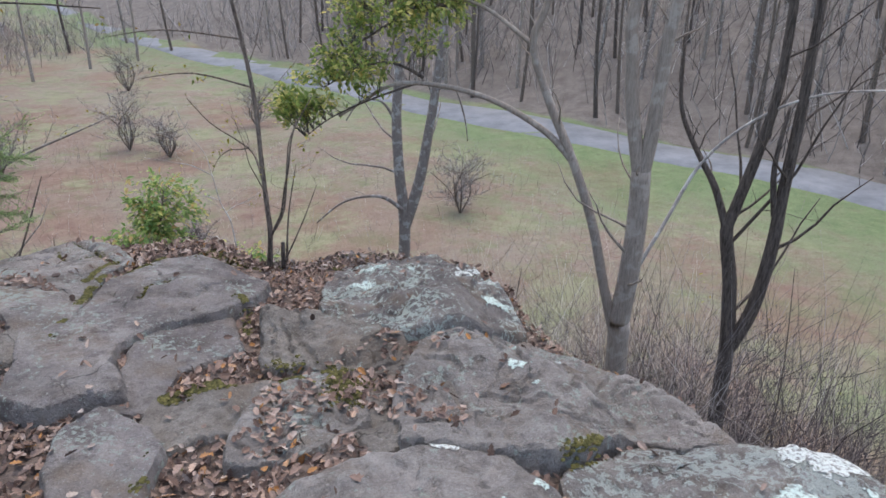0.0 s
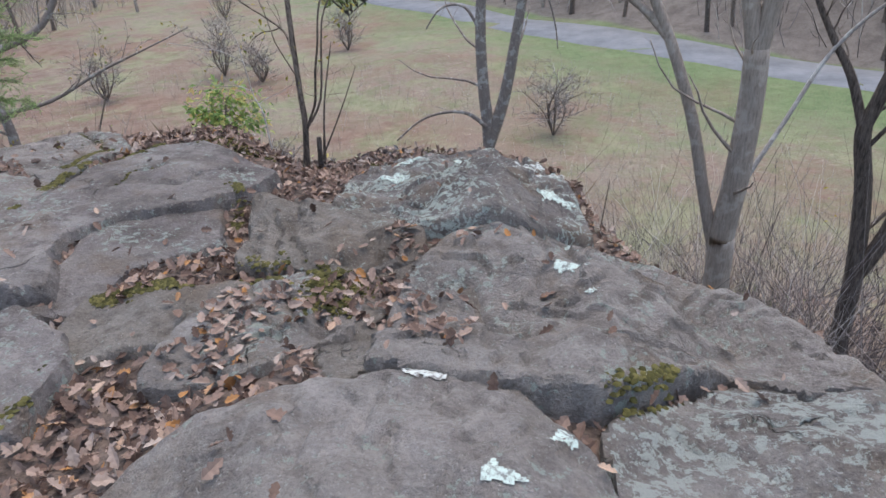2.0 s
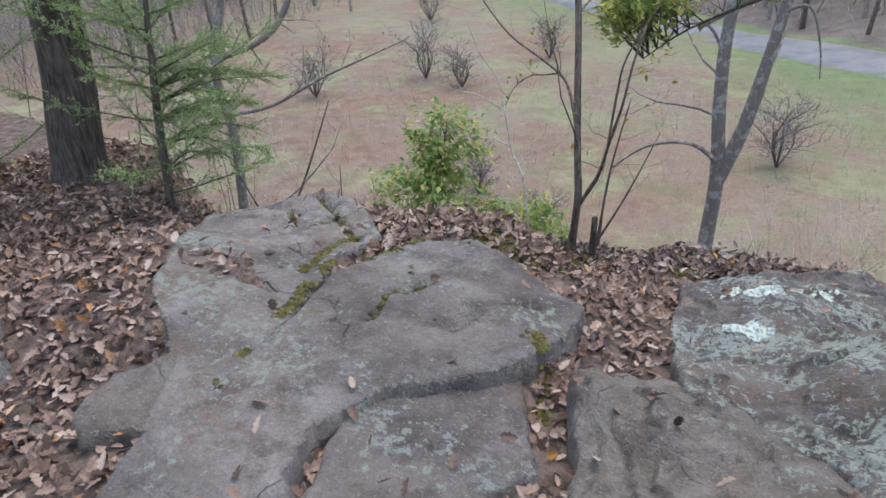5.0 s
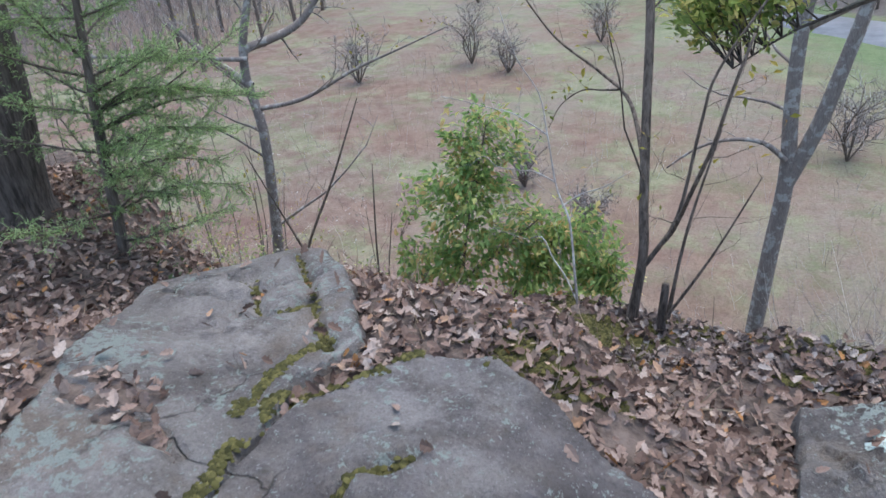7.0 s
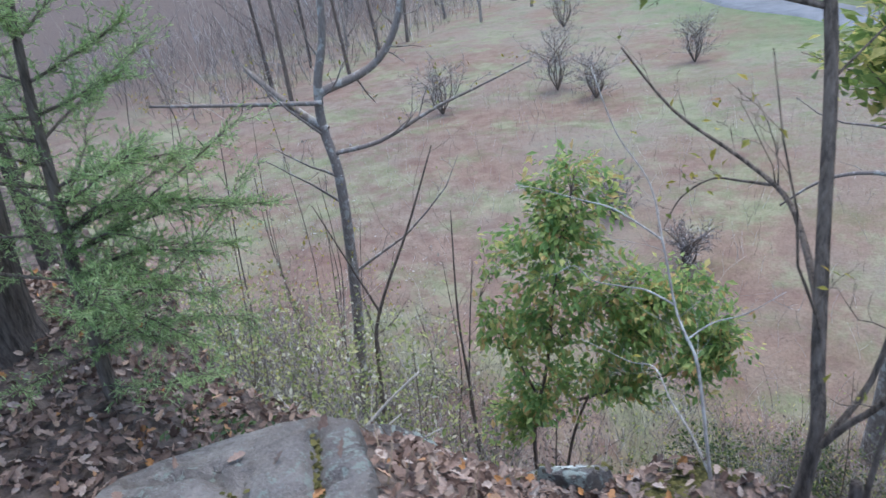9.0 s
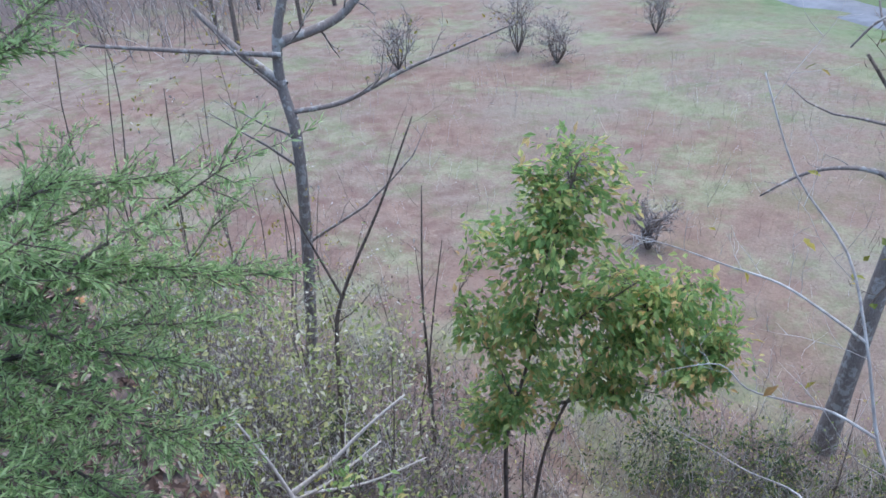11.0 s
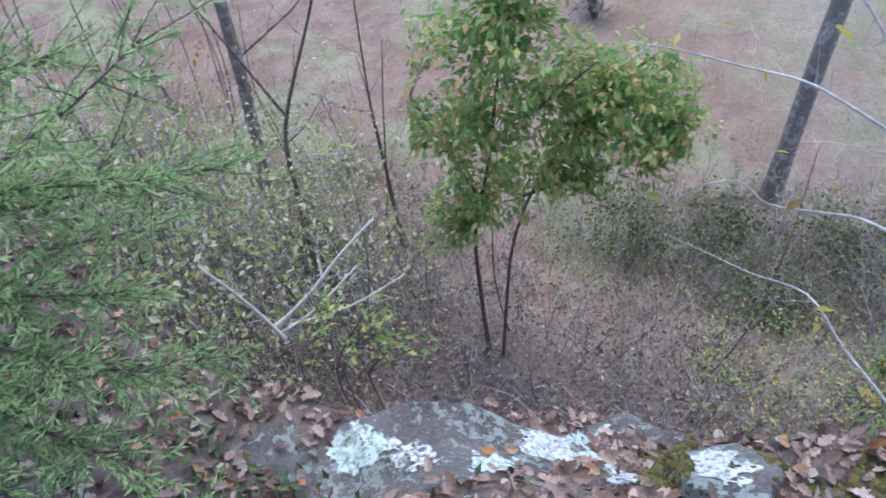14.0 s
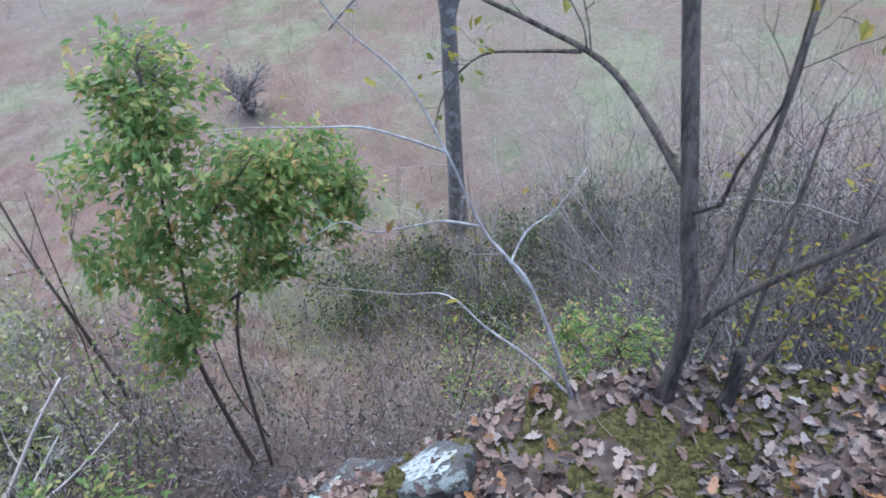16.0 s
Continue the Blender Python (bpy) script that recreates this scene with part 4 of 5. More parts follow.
for i, (gx_, gy_, gt) in enumerate([(-10.5, 13.0, -4.6), (-11.3, 13.7, -3.8), (-9.9, 12.5, -5.2), (-12.6, 13.4, -3.4), (-11.9, 12.8, -4.2), (-13.6, 14.2, -2.8), (-10.9, 14.4, -5.0), (-9.0, 13.2, -6.0), (-12.2, 14.2, -4.6)]):
    gully(gx_, gy_, gt, 0.032, 130 + i, (0.03 * (i % 3 - 1), 0.03), M_pleaf if i % 2 else M_yellow, 0.12, 8, leaf=0.08, label="thin bare sapling with a few pale dead leaves" if i % 2 else "thin sapling with scattered yellow leaves")

# young tree with a dense green and yellow crown, rooted in the gully
tree("young_leafy_tree", [
    ([foot(-5.72, 11.5, 0.1), (-5.78, 11.6, -8.0), (-5.75, 11.65, -6.6), (-5.5, 11.8, -5.4), (-5.3, 11.85, -4.1), (-5.0, 12.05, -2.6)], 0.042, 0.012),
    ([foot(-5.5, 11.52, 0.1), (-5.4, 11.7, -8.2), (-5.25, 11.8, -6.9), (-4.95, 12.05, -5.9), (-4.3, 12.3, -4.7), (-3.7, 12.45, -4.1)], 0.032, 0.01),
    ([(-5.62, 11.72, -6.1), (-6.0, 11.65, -5.2), (-6.3, 11.5, -4.3)], 0.024, 0.008),
    ([(-5.2, 11.9, -6.1), (-4.0, 12.3, -5.6), (-3.2, 12.6, -5.2)], 0.024, 0.007),
    ([(-5.35, 11.8, -5.0), (-4.8, 11.9, -4.5), (-4.2, 12.0, -3.9)], 0.02, 0.007)],
    M_bark, "young tree with a dense green and yellowing crown", seed=41, level=2, count=3, ratio=0.2, low=0.45, foliage=M_turning, leaf=0.135, per=2.1, droop=-0.7, lobes=[((-5.0, 12.0, -2.8), (0.8, 0.7, 0.6), 44), ((-5.3, 11.9, -3.7), (0.95, 0.8, 0.65), 58), ((-3.85, 12.35, -4.55), (0.8, 0.75, 0.75), 84), ((-4.6, 12.1, -4.6), (0.65, 0.65, 0.6), 44), ((-5.65, 11.7, -4.9), (0.65, 0.65, 0.6), 40), ((-5.6, 11.7, -6.1), (0.65, 0.55, 0.5), 26), ((-4.6, 12.1, -5.7), (0.85, 0.65, 0.45), 40), ((-3.4, 12.5, -5.3), (0.5, 0.5, 0.45), 26), ((-6.1, 11.6, -6.4), (0.5, 0.5, 0.5), 18)])

# bare shrub with bleached stems at the ledge's brink
tree("bleached_shrub", [
    ([(-2.11, 6.71, -1.66), (-2.144, 6.758, -1.468), (-2.22, 6.9, -1.18), (-2.295, 6.97, -1.07), (-2.353, 7.047, -1.0), (-2.434, 7.153, -0.753), (-2.53, 7.29, -0.55), (-2.71, 7.4, -0.37), (-2.85, 7.5, -0.1)], 0.0085, 0.0025),
    ([(-2.434, 7.153, -0.753), (-2.57, 7.2, -0.70), (-2.69, 7.23, -0.66), (-2.84, 7.24, -0.64), (-3.0, 7.24, -0.61), (-3.15, 7.22, -0.58)], 0.005, 0.0015),
    ([(-2.353, 7.047, -1.0), (-2.475, 7.05, -0.95), (-2.58, 7.05, -0.95), (-2.71, 7.03, -0.93), (-2.8, 7.05, -0.88), (-2.93, 7.1, -0.98)], 0.005, 0.0015),
    ([(-2.12, 6.73, -1.6), (-2.24, 6.88, -1.53), (-2.37, 7.03, -1.5), (-2.49, 7.19, -1.463), (-2.661, 7.342, -1.581), (-2.82, 7.42, -1.6), (-3.0, 7.5, -1.62)], 0.006, 0.0015),
    ([(-2.28, 6.95, -1.1), (-2.2, 7.05, -1.06), (-2.08, 7.1, -1.02), (-1.95, 7.2, -0.95)], 0.0045, 0.0015)],
    M_greystem, "bare shrub with pale crooked stems", "shrub", seed=44, level=2, count=7, ratio=0.4, low=0.2, least=0.0012, foliage=M_yellow, leaf=0.05, per=0.04)

SHRUB_A, SHRUB_B, SPRAY = (-1.1, 8.6, -3.85), (0.0, 8.1, -3.1), (-5.2, 7.9, -3.65)


# leafy low shrubs behind the slender tree and a spray of yellowing leaves in the gully
def low_shrub(name, p, lobes_, seed, mat, leaf, label, per=1.3):
    base = foot(p[0], p[1])
    mid_ = (p[0] * 0.98, p[1], (base[2] + p[2]) / 2)
    tree(name, [([base, mid_, p], 0.014, 0.005), ([base, (p[0] - 0.3, p[1] + 0.1, mid_[2]), (p[0] - 0.4, p[1] + 0.2, p[2] + 0.1)], 0.011, 0.004)], M_bark, label, "shrub", seed, 1, 4, 0.25, 0.4, foliage=mat, leaf=leaf, per=per, lobes=lobes_, sides=5)


low_shrub("leafy_shrub", SHRUB_A, [(SHRUB_A, (0.5, 0.5, 0.3), 30), ((SHRUB_A[0] - 0.4, SHRUB_A[1] + 0.2, SHRUB_A[2] - 0.15), (0.4, 0.4, 0.25), 20)], 161, M_turning, 0.06, "low shrub with yellow-green leaves below the ledge")
low_shrub("leafy_shrub", SHRUB_B, [(SHRUB_B, (0.6, 0.5, 0.35), 34)], 162, M_yellow, 0.06, "sparse shrub with yellow-green leaves in the thicket", 0.8)
low_shrub("leafy_shrub", SPRAY, [(SPRAY, (0.45, 0.3, 0.16), 22), ((SPRAY[0] + 0.5, SPRAY[1] + 0.25, SPRAY[2] - 0.2), (0.35, 0.3, 0.15), 14)], 163, M_turning, 0.075, "spray of yellowing leaves among dead branches", 0.45)

for i, (x, y, h, w) in enumerate([(-0.75, 6.5, 0.55, 0.3), (-0.35, 6.45, 0.45, 0.25), (-1.15, 6.75, 0.4, 0.22), (-0.55, 6.85, 0.5, 0.3)]):
    top = (x, y + 0.1, float(land(x, y)) + h)
    low_shrub("brink_shrub", top, [((x, y + 0.1, top[2] - 0.1), (w, w, 0.5 * h), 12)], 180 + i, M_ever if i % 2 else M_turning, 0.04, "sparse twiggy shrub with small leaves at the brink", 0.5)

# dark evergreen shrubs along the gully floor
for i, (x, y, w, h) in enumerate([(-2.4, 17.6, 1.3, 1.7), (0.2, 17.4, 1.4, 1.9), (3.6, 17.0, 1.7, 2.2), (-4.3, 16.4, 1.1, 1.5), (1.9, 18.2, 1.3, 1.8), (-1.2, 15.6, 1.0, 1.2), (-9.4, 12.2, 0.8, 1.1), (5.6, 16.2, 1.5, 2.0)]):
    top = (x, y, float(land(x, y)) + h)
    low_shrub("evergreen_shrub", top, [((x, y, top[2] - 0.35 * h), (w, w, 0.5 * h), 46), ((x + 0.5 * w, y - 0.3, top[2] - 0.6 * h), (0.7 * w, w, 0.35 * h), 24)], 170 + i, M_ever, 0.11, "dense dark-green evergreen shrub on the gully floor", 1.1)

# pale boulders at the foot of the wooded end
def loose_boulder(x, y, size, seed, mat, label):
    bm = bmesh.new()
    bmesh.ops.create_icosphere(bm, subdivisions=4, radius=1)
    for v in bm.verts:
        k = 1 + 0.35 * noise.noise(v.co * 1.3 + Vector((seed, 0, 0))) + 0.12 * noise.noise(v.co * 4 + Vector((0, seed, 0))) + 0.05 * noise.noise(v.co * 11)
        v.co = Vector((v.co.x * 1.25, v.co.y, v.co.z * 0.7)) * k * size
    me = bpy.data.meshes.new("loose_boulder")
    bm.to_mesh(me)
    bm.free()
    me.materials.append(mat)
    me.shade_smooth()
    ob = new("loose_boulder", me)
    ob.location = (x, y, float(land(x, y)) + 0.15 * size)
    tagged(ob, label, "rock")


loose_boulder(-8.6, 7.75, 0.7, 1, M_pale, "pale weathered boulder below the ledge")
loose_boulder(-9.8, 8.4, 0.55, 2, M_pale, "pale boulder among yellow-leaved saplings")
loose_boulder(-7.6, 7.9, 0.4, 3, M_crust, "white lichen-covered boulder below the ledge")

# cedar and the old trunk beside it
rnd, rs = random.Random(51), np.random.RandomState(51)


def cedar_tree(line, r0, boughs_n, reach, thin, label, extra=()):
    """A young cedar: feathery sprays on boughs all round a thin trunk; extra boughs end at given points."""
    root = thing("cedar", line[0], label, "cedar tree")
    trunk, frame_, cp, cd = Wood(), Wood(), [], []
    cline = smooth_line(line)
    trunk.tube(cline, [r0 * (1 - 0.78 * i / (len(cline) - 1)) for i in range(len(cline))], 7)
    limbs = []
    for i in range(boughs_n):
        u = 0.08 + 0.9 * i / boughs_n
        k = min(int(u * (len(cline) - 1)), len(cline) - 2)
        az = i * 2.4 + rnd.uniform(-0.5, 0.5)
        short = 0.6 if extra and 0 < az % 6.2832 < 1.35 and cline[k].z > -0.3 else 1.0
        limbs.append(wander(rnd, cline[k], (math.cos(az), math.sin(az), 0.3), short * reach * (1.15 - 0.68 * u) * rnd.uniform(0.7, 1.1), 0.13, 0.05, 6))
    for goal in extra:
        goal = Vector(goal)
        start = min(cline, key=lambda q: abs(q.z - goal.z + 0.05))
        limbs.append(smooth_line([start, start.lerp(goal, 0.5) + Vector((0, 0, 0.07)), goal], 3))
    for bl in limbs:
        m = len(bl) - 1
        span = (bl[-1] - bl[0]).length
        frame_.tube(bl, [0.008 * (1 - 0.8 * j / m) for j in range(m + 1)], 4)
        for j in range(1, m + 1):
            d0 = (bl[j] - bl[j - 1]).normalized()
            for _ in range(max(3, int(thin * (0.5 + 0.5 * j / m)))):
                side = Vector((rnd.uniform(-1, 1), rnd.uniform(-1, 1), rnd.uniform(-0.5, 0.4)))
                tw = wander(rnd, bl[j - 1].lerp(bl[j], rnd.random()), d0 * 0.7 + side * 0.9, rnd.uniform(0.09, 0.20) * (0.6 + 0.4 * span), 0.25, 0.02, 3)
                frame_.tube(tw, [0.0017, 0.0014, 0.001, 0.0007], 3)
                for a, c in zip(tw, tw[1:]):
                    for _ in range(9):
                        cp.append(a.lerp(c, rnd.random()))
                        cd.append((c - a).normalized())
    trunk.build("trunk", M_bark, root)
    frame_.build("bough_frame", M_bark, root)
    scatter("foliage", NEEDLE, np.array(cp), rs.uniform(0.015, 0.032, len(cp)), facing(rs, np.array(cd), 0.6), M_cedar, root)
    return root


BOUGH_ENDS = [(-3.93, 6.04, -0.22), (-3.83, 6.14, -0.27), (-3.75, 6.22, -0.3), (-3.95, 5.86, -0.33), (-3.84, 5.96, -0.4), (-3.93, 5.71, -0.42), (-3.86, 5.83, -0.46), (-3.78, 5.9, -0.55), (-3.9, 5.6, -0.5), (-3.75, 5.75, -0.66), (-3.98, 5.94, -0.2), (-3.98, 6.2, -0.5), (-3.85, 6.05, -0.75), (-4.05, 6.25, -0.1), (-4.0, 5.75, -0.7)]
cedar_tree([(-4.45, 5.68, float(ledge(-4.45, 5.68)) - 0.08), (-4.41, 5.73, -0.5), (-4.37, 5.77, -0.1), (-4.33, 5.81, 0.3), (-4.25, 5.9, 1.0), (-4.2, 5.95, 1.9)], 0.034, 40, 1.0, 10, "young feathery green cedar on the ledge", BOUGH_ENDS)
cedar_tree([(-5.7, 5.05, float(ledge(-5.7, 5.05)) - 0.1), (-5.68, 5.08, 0.0), (-5.72, 5.1, 1.0), (-5.7, 5.15, 2.4)], 0.045, 34, 1.15, 8, "green cedar behind the old thick-trunked tree")

tree("old_tree", [([(-5.15, 5.6, float(ledge(-5.15, 5.6)) - 0.12), (-5.1, 5.62, -0.6), (-5.06, 5.68, -0.2), (-5.03, 5.72, 0.3), (-4.98, 5.8, 1.4), (-4.9, 5.9, 3.4)], 0.19, 0.14), ([(-5.0, 5.75, 0.8), (-4.2, 6.6, 1.0), (-3.4, 7.4, 0.9)], 0.018, 0.006)], M_barkdark, "old thick-trunked tree with rough dark bark", seed=55, level=2, count=3, ratio=0.3, low=0.5, foliage=M_yellow, leaf=0.06, per=0.25, sides=14)
for i, (x, y, r, t) in enumerate([(-6.3, 5.2, 0.09, 4), (-6.8, 6.0, 0.07, 4), (-7.6, 5.6, 0.1, 5), (-6.2, 6.4, 0.05, 3), (-8.6, 6.4, 0.08, 5), (-9.5, 5.2, 0.1, 5), (-7.2, 4.6, 0.05, 3)]):
    tree("woodland_tree", [([foot(x, y), (x + 0.1, y, 1.0), (x + 0.2 - 0.1 * i, y + 0.1, t)], r, r * 0.5)], M_barkdark if i % 2 else M_bark, "thin woodland tree on the ledge", seed=60 + i, level=2, count=6, ratio=0.3, low=0.1, foliage=M_yellow, leaf=0.06, per=0.12, group="woodland trees on the ledge")

# bleached fallen branches in the gully
def dead_branch(line, r, seed, label):
    tree("fallen_branch", [(line, r, r * 0.4)], M_bleach, label, "dead branch", seed, 2, 6, 0.42, 0.2, sides=6, least=0.003)


dead_branch([(-6.05, 8.0, -4.15), (-5.75, 8.2, -3.85), (-5.5, 8.45, -3.55), (-5.25, 8.7, -3.3)], 0.022, 71, "bleached broken branch in the gully")
dead_branch([(-6.0, 8.0, -4.2), (-5.7, 8.1, -3.95), (-5.4, 8.5, -3.7)], 0.016, 72, "thin bleached broken branch")
dead_branch([(-5.95, 8.05, -4.15), (-5.5, 8.35, -4.1), (-5.1, 8.7, -3.95)], 0.014, 73, "thin bleached fallen branch")
dead_branch([(-5.95, 7.95, -4.2), (-6.1, 7.9, -3.7), (-6.25, 7.8, -3.2)], 0.02, 74, "splintered bleached branch stub in brush")

# shrubs in the meadow
def meadow_shrub(x, y, h, seed):
    p = Vector(foot(x, y))
    r_ = random.Random(seed)
    stems = [([p, p + Vector((r_.uniform(-.2, .2) * h, r_.uniform(-.2, .2) * h, h * 0.45)), p + Vector((r_.uniform(-.5, .5) * h, r_.uniform(-.5, .5) * h, h * r_.uniform(.75, 1)))], 0.045, 0.012) for _ in range(9)]
    tree("meadow_shrub", stems, M_bark, "rounded bare grey shrub in the meadow", "shrub", seed, 2, 11, 0.5, 0.15, lift=0.02, twig_mat=M_brush, group="bare shrubs in the meadow", sides=5, least=0.011)


for i, (x, y, h) in enumerate([(1.1, 33.2, 3.0), (-20.6, 45.5, 3.6), (-17.5, 44.2, 2.6), (-13.8, 52.5, 3.0), (-29, 66, 4.2), (-7, 25, 1.6), (-10.5, 28, 1.8), (-26, 40, 3)]):
    meadow_shrub(x, y, h, 80 + i)

# ---- woods on the far hill ----
protos = []
for i in range(5):
    r_ = random.Random(300 + i)
    h = 15 + 3 * (i % 3)
    root = thing("hill_tree", (0, 0, 0), "tall bare grey tree on the wooded hillside", "tree", "bare trees on the hillside")
    t_, b_, tips_ = Wood(), Wood(), []
    line = smooth_line([(0, 0, -0.3), (r_.uniform(-.4, .4), r_.uniform(-.4, .4), h * .4), (r_.uniform(-.8, .8), r_.uniform(-.8, .8), h)], 5)
    t_.tube(line, [0.20 - 0.15 * k / (len(line) - 1) for k in range(len(line))], 6)
    sprout(b_, tips_, r_, line, 0.15, 2, 11, 0.32, 0.24, 0.12, 0.15, 0.9, 3, 0.018)
    t_.build("trunk", (M_barkpale, M_bark, M_lichbark, M_bark, M_barkdark)[i], root)
    b_.build("crown", M_brush, root)
    protos.append(root)
r_ = random.Random(7)
placed = 0
while placed < 230:
    s, u = 46.5 + 45 * r_.random() ** 1.4, r_.uniform(-75, 42)
    x, y = 0.7071 * (s + u), 0.7071 * (s - u)
    if y < 8:
        continue
    m = Matrix.Translation((x, y, float(land(x, y)))) @ Matrix.Rotation(r_.uniform(0, 6.28), 4, "Z") @ Matrix.Rotation(r_.uniform(-.07, .07), 4, "X")
    copy_thing(protos[placed % 5], m @ Matrix.Scale(r_.uniform(0.7, 1.15), 4))
    placed += 1
for x, y in ((-40, 70), (-44, 62), (-38, 78), (-47, 74), (-50, 60), (-42, 55), (-36, 86), (-52, 80), (-46, 90), (-40, 48), (-45, 44), (-39, 40), (-48, 52), (-34, 92), (-43, 100)):
    copy_thing(protos[int(x + y) % 5], Matrix.Translation((x, y, float(land(x, y)))) @ Matrix.Rotation(x * y, 4, "Z"))
for k, p_ in enumerate(protos):
    px, py = (-58 - 4 * k, 70 + 5 * k)
    p_.location = (px, py, float(land(px, py)))

# ---- undergrowth: stems, dry grass and leaves that nobody could count ----
rs = np.random.RandomState(90)


def stalks(name, pts, h0, h1, mat, seed, label, spread_=0.5, fork=2, r=0.004):
    """Crooked bare stems rising from the ground."""
    r_, w = random.Random(seed), Wood()
    for x, y, z in pts:
        h = r_.uniform(h0, h1)
        line = wander(r_, (x, y, z - 0.05), (r_.uniform(-spread_, spread_), r_.uniform(-spread_, spread_), 1), h, 0.25, 0.05, 4)
        w.tube(line, [r, r * .85, r * .7, r * .5, r * .25], 3)
        for _ in range(fork):
            k = r_.randint(1, 3)
            sub = wander(r_, line[k], (r_.uniform(-1, 1), r_.uniform(-1, 1), 0.7), h * r_.uniform(0.2, 0.5), 0.3, 0.05, 3)
            w.tube(sub, [r * .6, r * .45, r * .3, r * .15], 3)
    ob = mesh_object(name, [tuple(p) for p in w.v], w.f, mat)
    return tagged(ob, label, "undergrowth", kind="stuff")


def on_land(x, y, lift=0.0):
    return np.stack([x, y, land(x, y) + lift], -1)


def patch(n_, x0, x1, y0, y1, test=None):
    x, y = rs.uniform(x0, x1, n_), rs.uniform(y0, y1, n_)
    if test is not None:
        k = test(x, y)
        x, y = x[k], y[k]
    return x, y


def resting(x, y, keep_rock=0.0):
    """Points on the surface under (x, y): on soil, and now and then on rock."""
    z = land(x, y)
    on_rock = np.zeros(len(x), bool)
    for xs, ys, top, step in ROCK_TOPS:
        i, j = np.rint((x - xs[0]) / step).astype(int), np.rint((y - ys[0]) / step).astype(int)
        ok = (i >= 0) & (j >= 0) & (i < len(xs)) & (j < len(ys))
        h = np.full(len(x), -99.0)
        h[ok] = top[j[ok], i[ok]]
        on_rock |= h > z
        z = np.maximum(z, h)
    keep = ~on_rock | (rs.random_sample(len(x)) < keep_rock)
    return np.stack([x, y, z], -1)[keep]


M_ivy = litter_material("ivy_leaves", [(0.0, (0.035, 0.06, 0.025)), (0.6, (0.07, 0.12, 0.04)), (1.0, (0.14, 0.2, 0.07))], 0.4)


def slope_zone(x, y):
    d = -inside(x, y, EDGE)
    return (d > 0.25) & (d < 7 + 7 * rs.random_sample(np.shape(x)) * rs.random_sample(np.shape(x)) + 2 * rough(x, y, 6, 4))


x, y = patch(7800, -19, 9, 5.5, 19.5, slope_zone)
stalks("gully_brush", on_land(x, y), 0.5, 1.5, M_brush, 91, "tangle of bare grey brush below the cliff", 0.6, 2, 0.007)
x, y = patch(900, 0.6, 3.4, 6.5, 17, slope_zone)
stalks("thicket", on_land(x, y), 2.5, 6.0, M_brush, 98, "tall bare grey thicket on the slope", 0.45, 6, 0.006)
x, y = patch(2300, 3.0, 11, 3.0, 14, slope_zone)
stalks("dark_thicket", on_land(x, y), 2.5, 6.5, M_thicket, 198, "dense dark purple-grey thicket on the slope", 0.5, 6, 0.008)
x, y = patch(2300, 1.8, 10, 2.5, 13, slope_zone)
stalks("slope_brush", on_land(x, y), 0.8, 2.6, M_thicket, 92, "dense bare grey brush on the slope", 0.6, 4, 0.009)
x, y = patch(48000, -19, 9, 6, 20, slope_zone)
scatter("gully_leaves", LEAF, on_land(x, y, 0.02) + np.stack([0 * x, 0 * x, np.abs(rs.normal(0, 0.04, len(x)))], -1), rs.uniform(0.06, 0.14, len(x)), turned(rs, len(x), 0.5), M_litter2, None, "old grey-brown leaves covering the gully floor", "stuff", "leaf litter")
x, y = patch(12000, -17, 8, 6, 18, slope_zone)
P = on_land(x, y)
P[:, 2] += rs.uniform(0.1, 1.0, len(x))
scatter("brush_leaves", LEAF, P, rs.uniform(0.03, 0.07, len(x)), turned(rs, len(x), 0.1), litter_material("faded_green_leaves", [(0.0, (0.09, 0.12, 0.05)), (0.5, (0.2, 0.22, 0.085)), (0.85, (0.38, 0.36, 0.17)), (0.97, (0.6, 0.58, 0.45))]), None, "faded small leaves on the undergrowth", "stuff", "undergrowth")
x, y = patch(15000, -2.5, 9, 7.5, 16.5, lambda a, c: slope_zone(a, c) & (fractal(a, c, 1.6, 141, 4) > 0.0))
P = on_land(x, y)
P[:, 2] += rs.uniform(0.2, 2.6, len(x))
scatter("thicket_leaves", LEAF, P, rs.uniform(0.05, 0.10, len(x)), turned(rs, len(x), 0.5), M_turning, None, "light-green leaves still on the thicket", "stuff", "undergrowth")
x, y = patch(9000, -12, 6, 12, 19, lambda a, c: (-inside(a, c, EDGE) > 5) & (fractal(a, c, 1.8, 151, 4) > 0.1))
P = on_land(x, y)
P[:, 2] += rs.uniform(0.0, 0.6, len(x))
scatter("gully_floor_greens", LEAF, P, rs.uniform(0.06, 0.13, len(x)), turned(rs, len(x), 0.5), M_ever, None, "low dark-green plants on the gully floor", "stuff", "undergrowth")
x, y = patch(520, -15, -7.0, 6.6, 12.5, slope_zone)
P0 = on_land(x, y)
stalks("understory", P0, 1.6, 4.2, M_brush, 99, "slender understory stems at the wooded end", 0.5, 6, 0.008)
k = rs.randint(0, len(P0), 15000)
P = P0[k] + np.stack([rs.normal(0, 0.5, 15000), rs.normal(0, 0.5, 15000), rs.uniform(0.3, 4.0, 15000)], -1)
scatter("understory_leaves", LEAF, P, rs.uniform(0.06, 0.13, 15000), turned(rs, 15000, 0.3), litter_material("pale_understory_leaves", [(0.0, (0.24, 0.31, 0.11)), (0.4, (0.42, 0.47, 0.19)), (0.75, (0.62, 0.6, 0.3)), (0.9, (0.72, 0.7, 0.58))], 0.6, 0.5), None, "small yellow-green leaves on the understory", "stuff", "undergrowth")
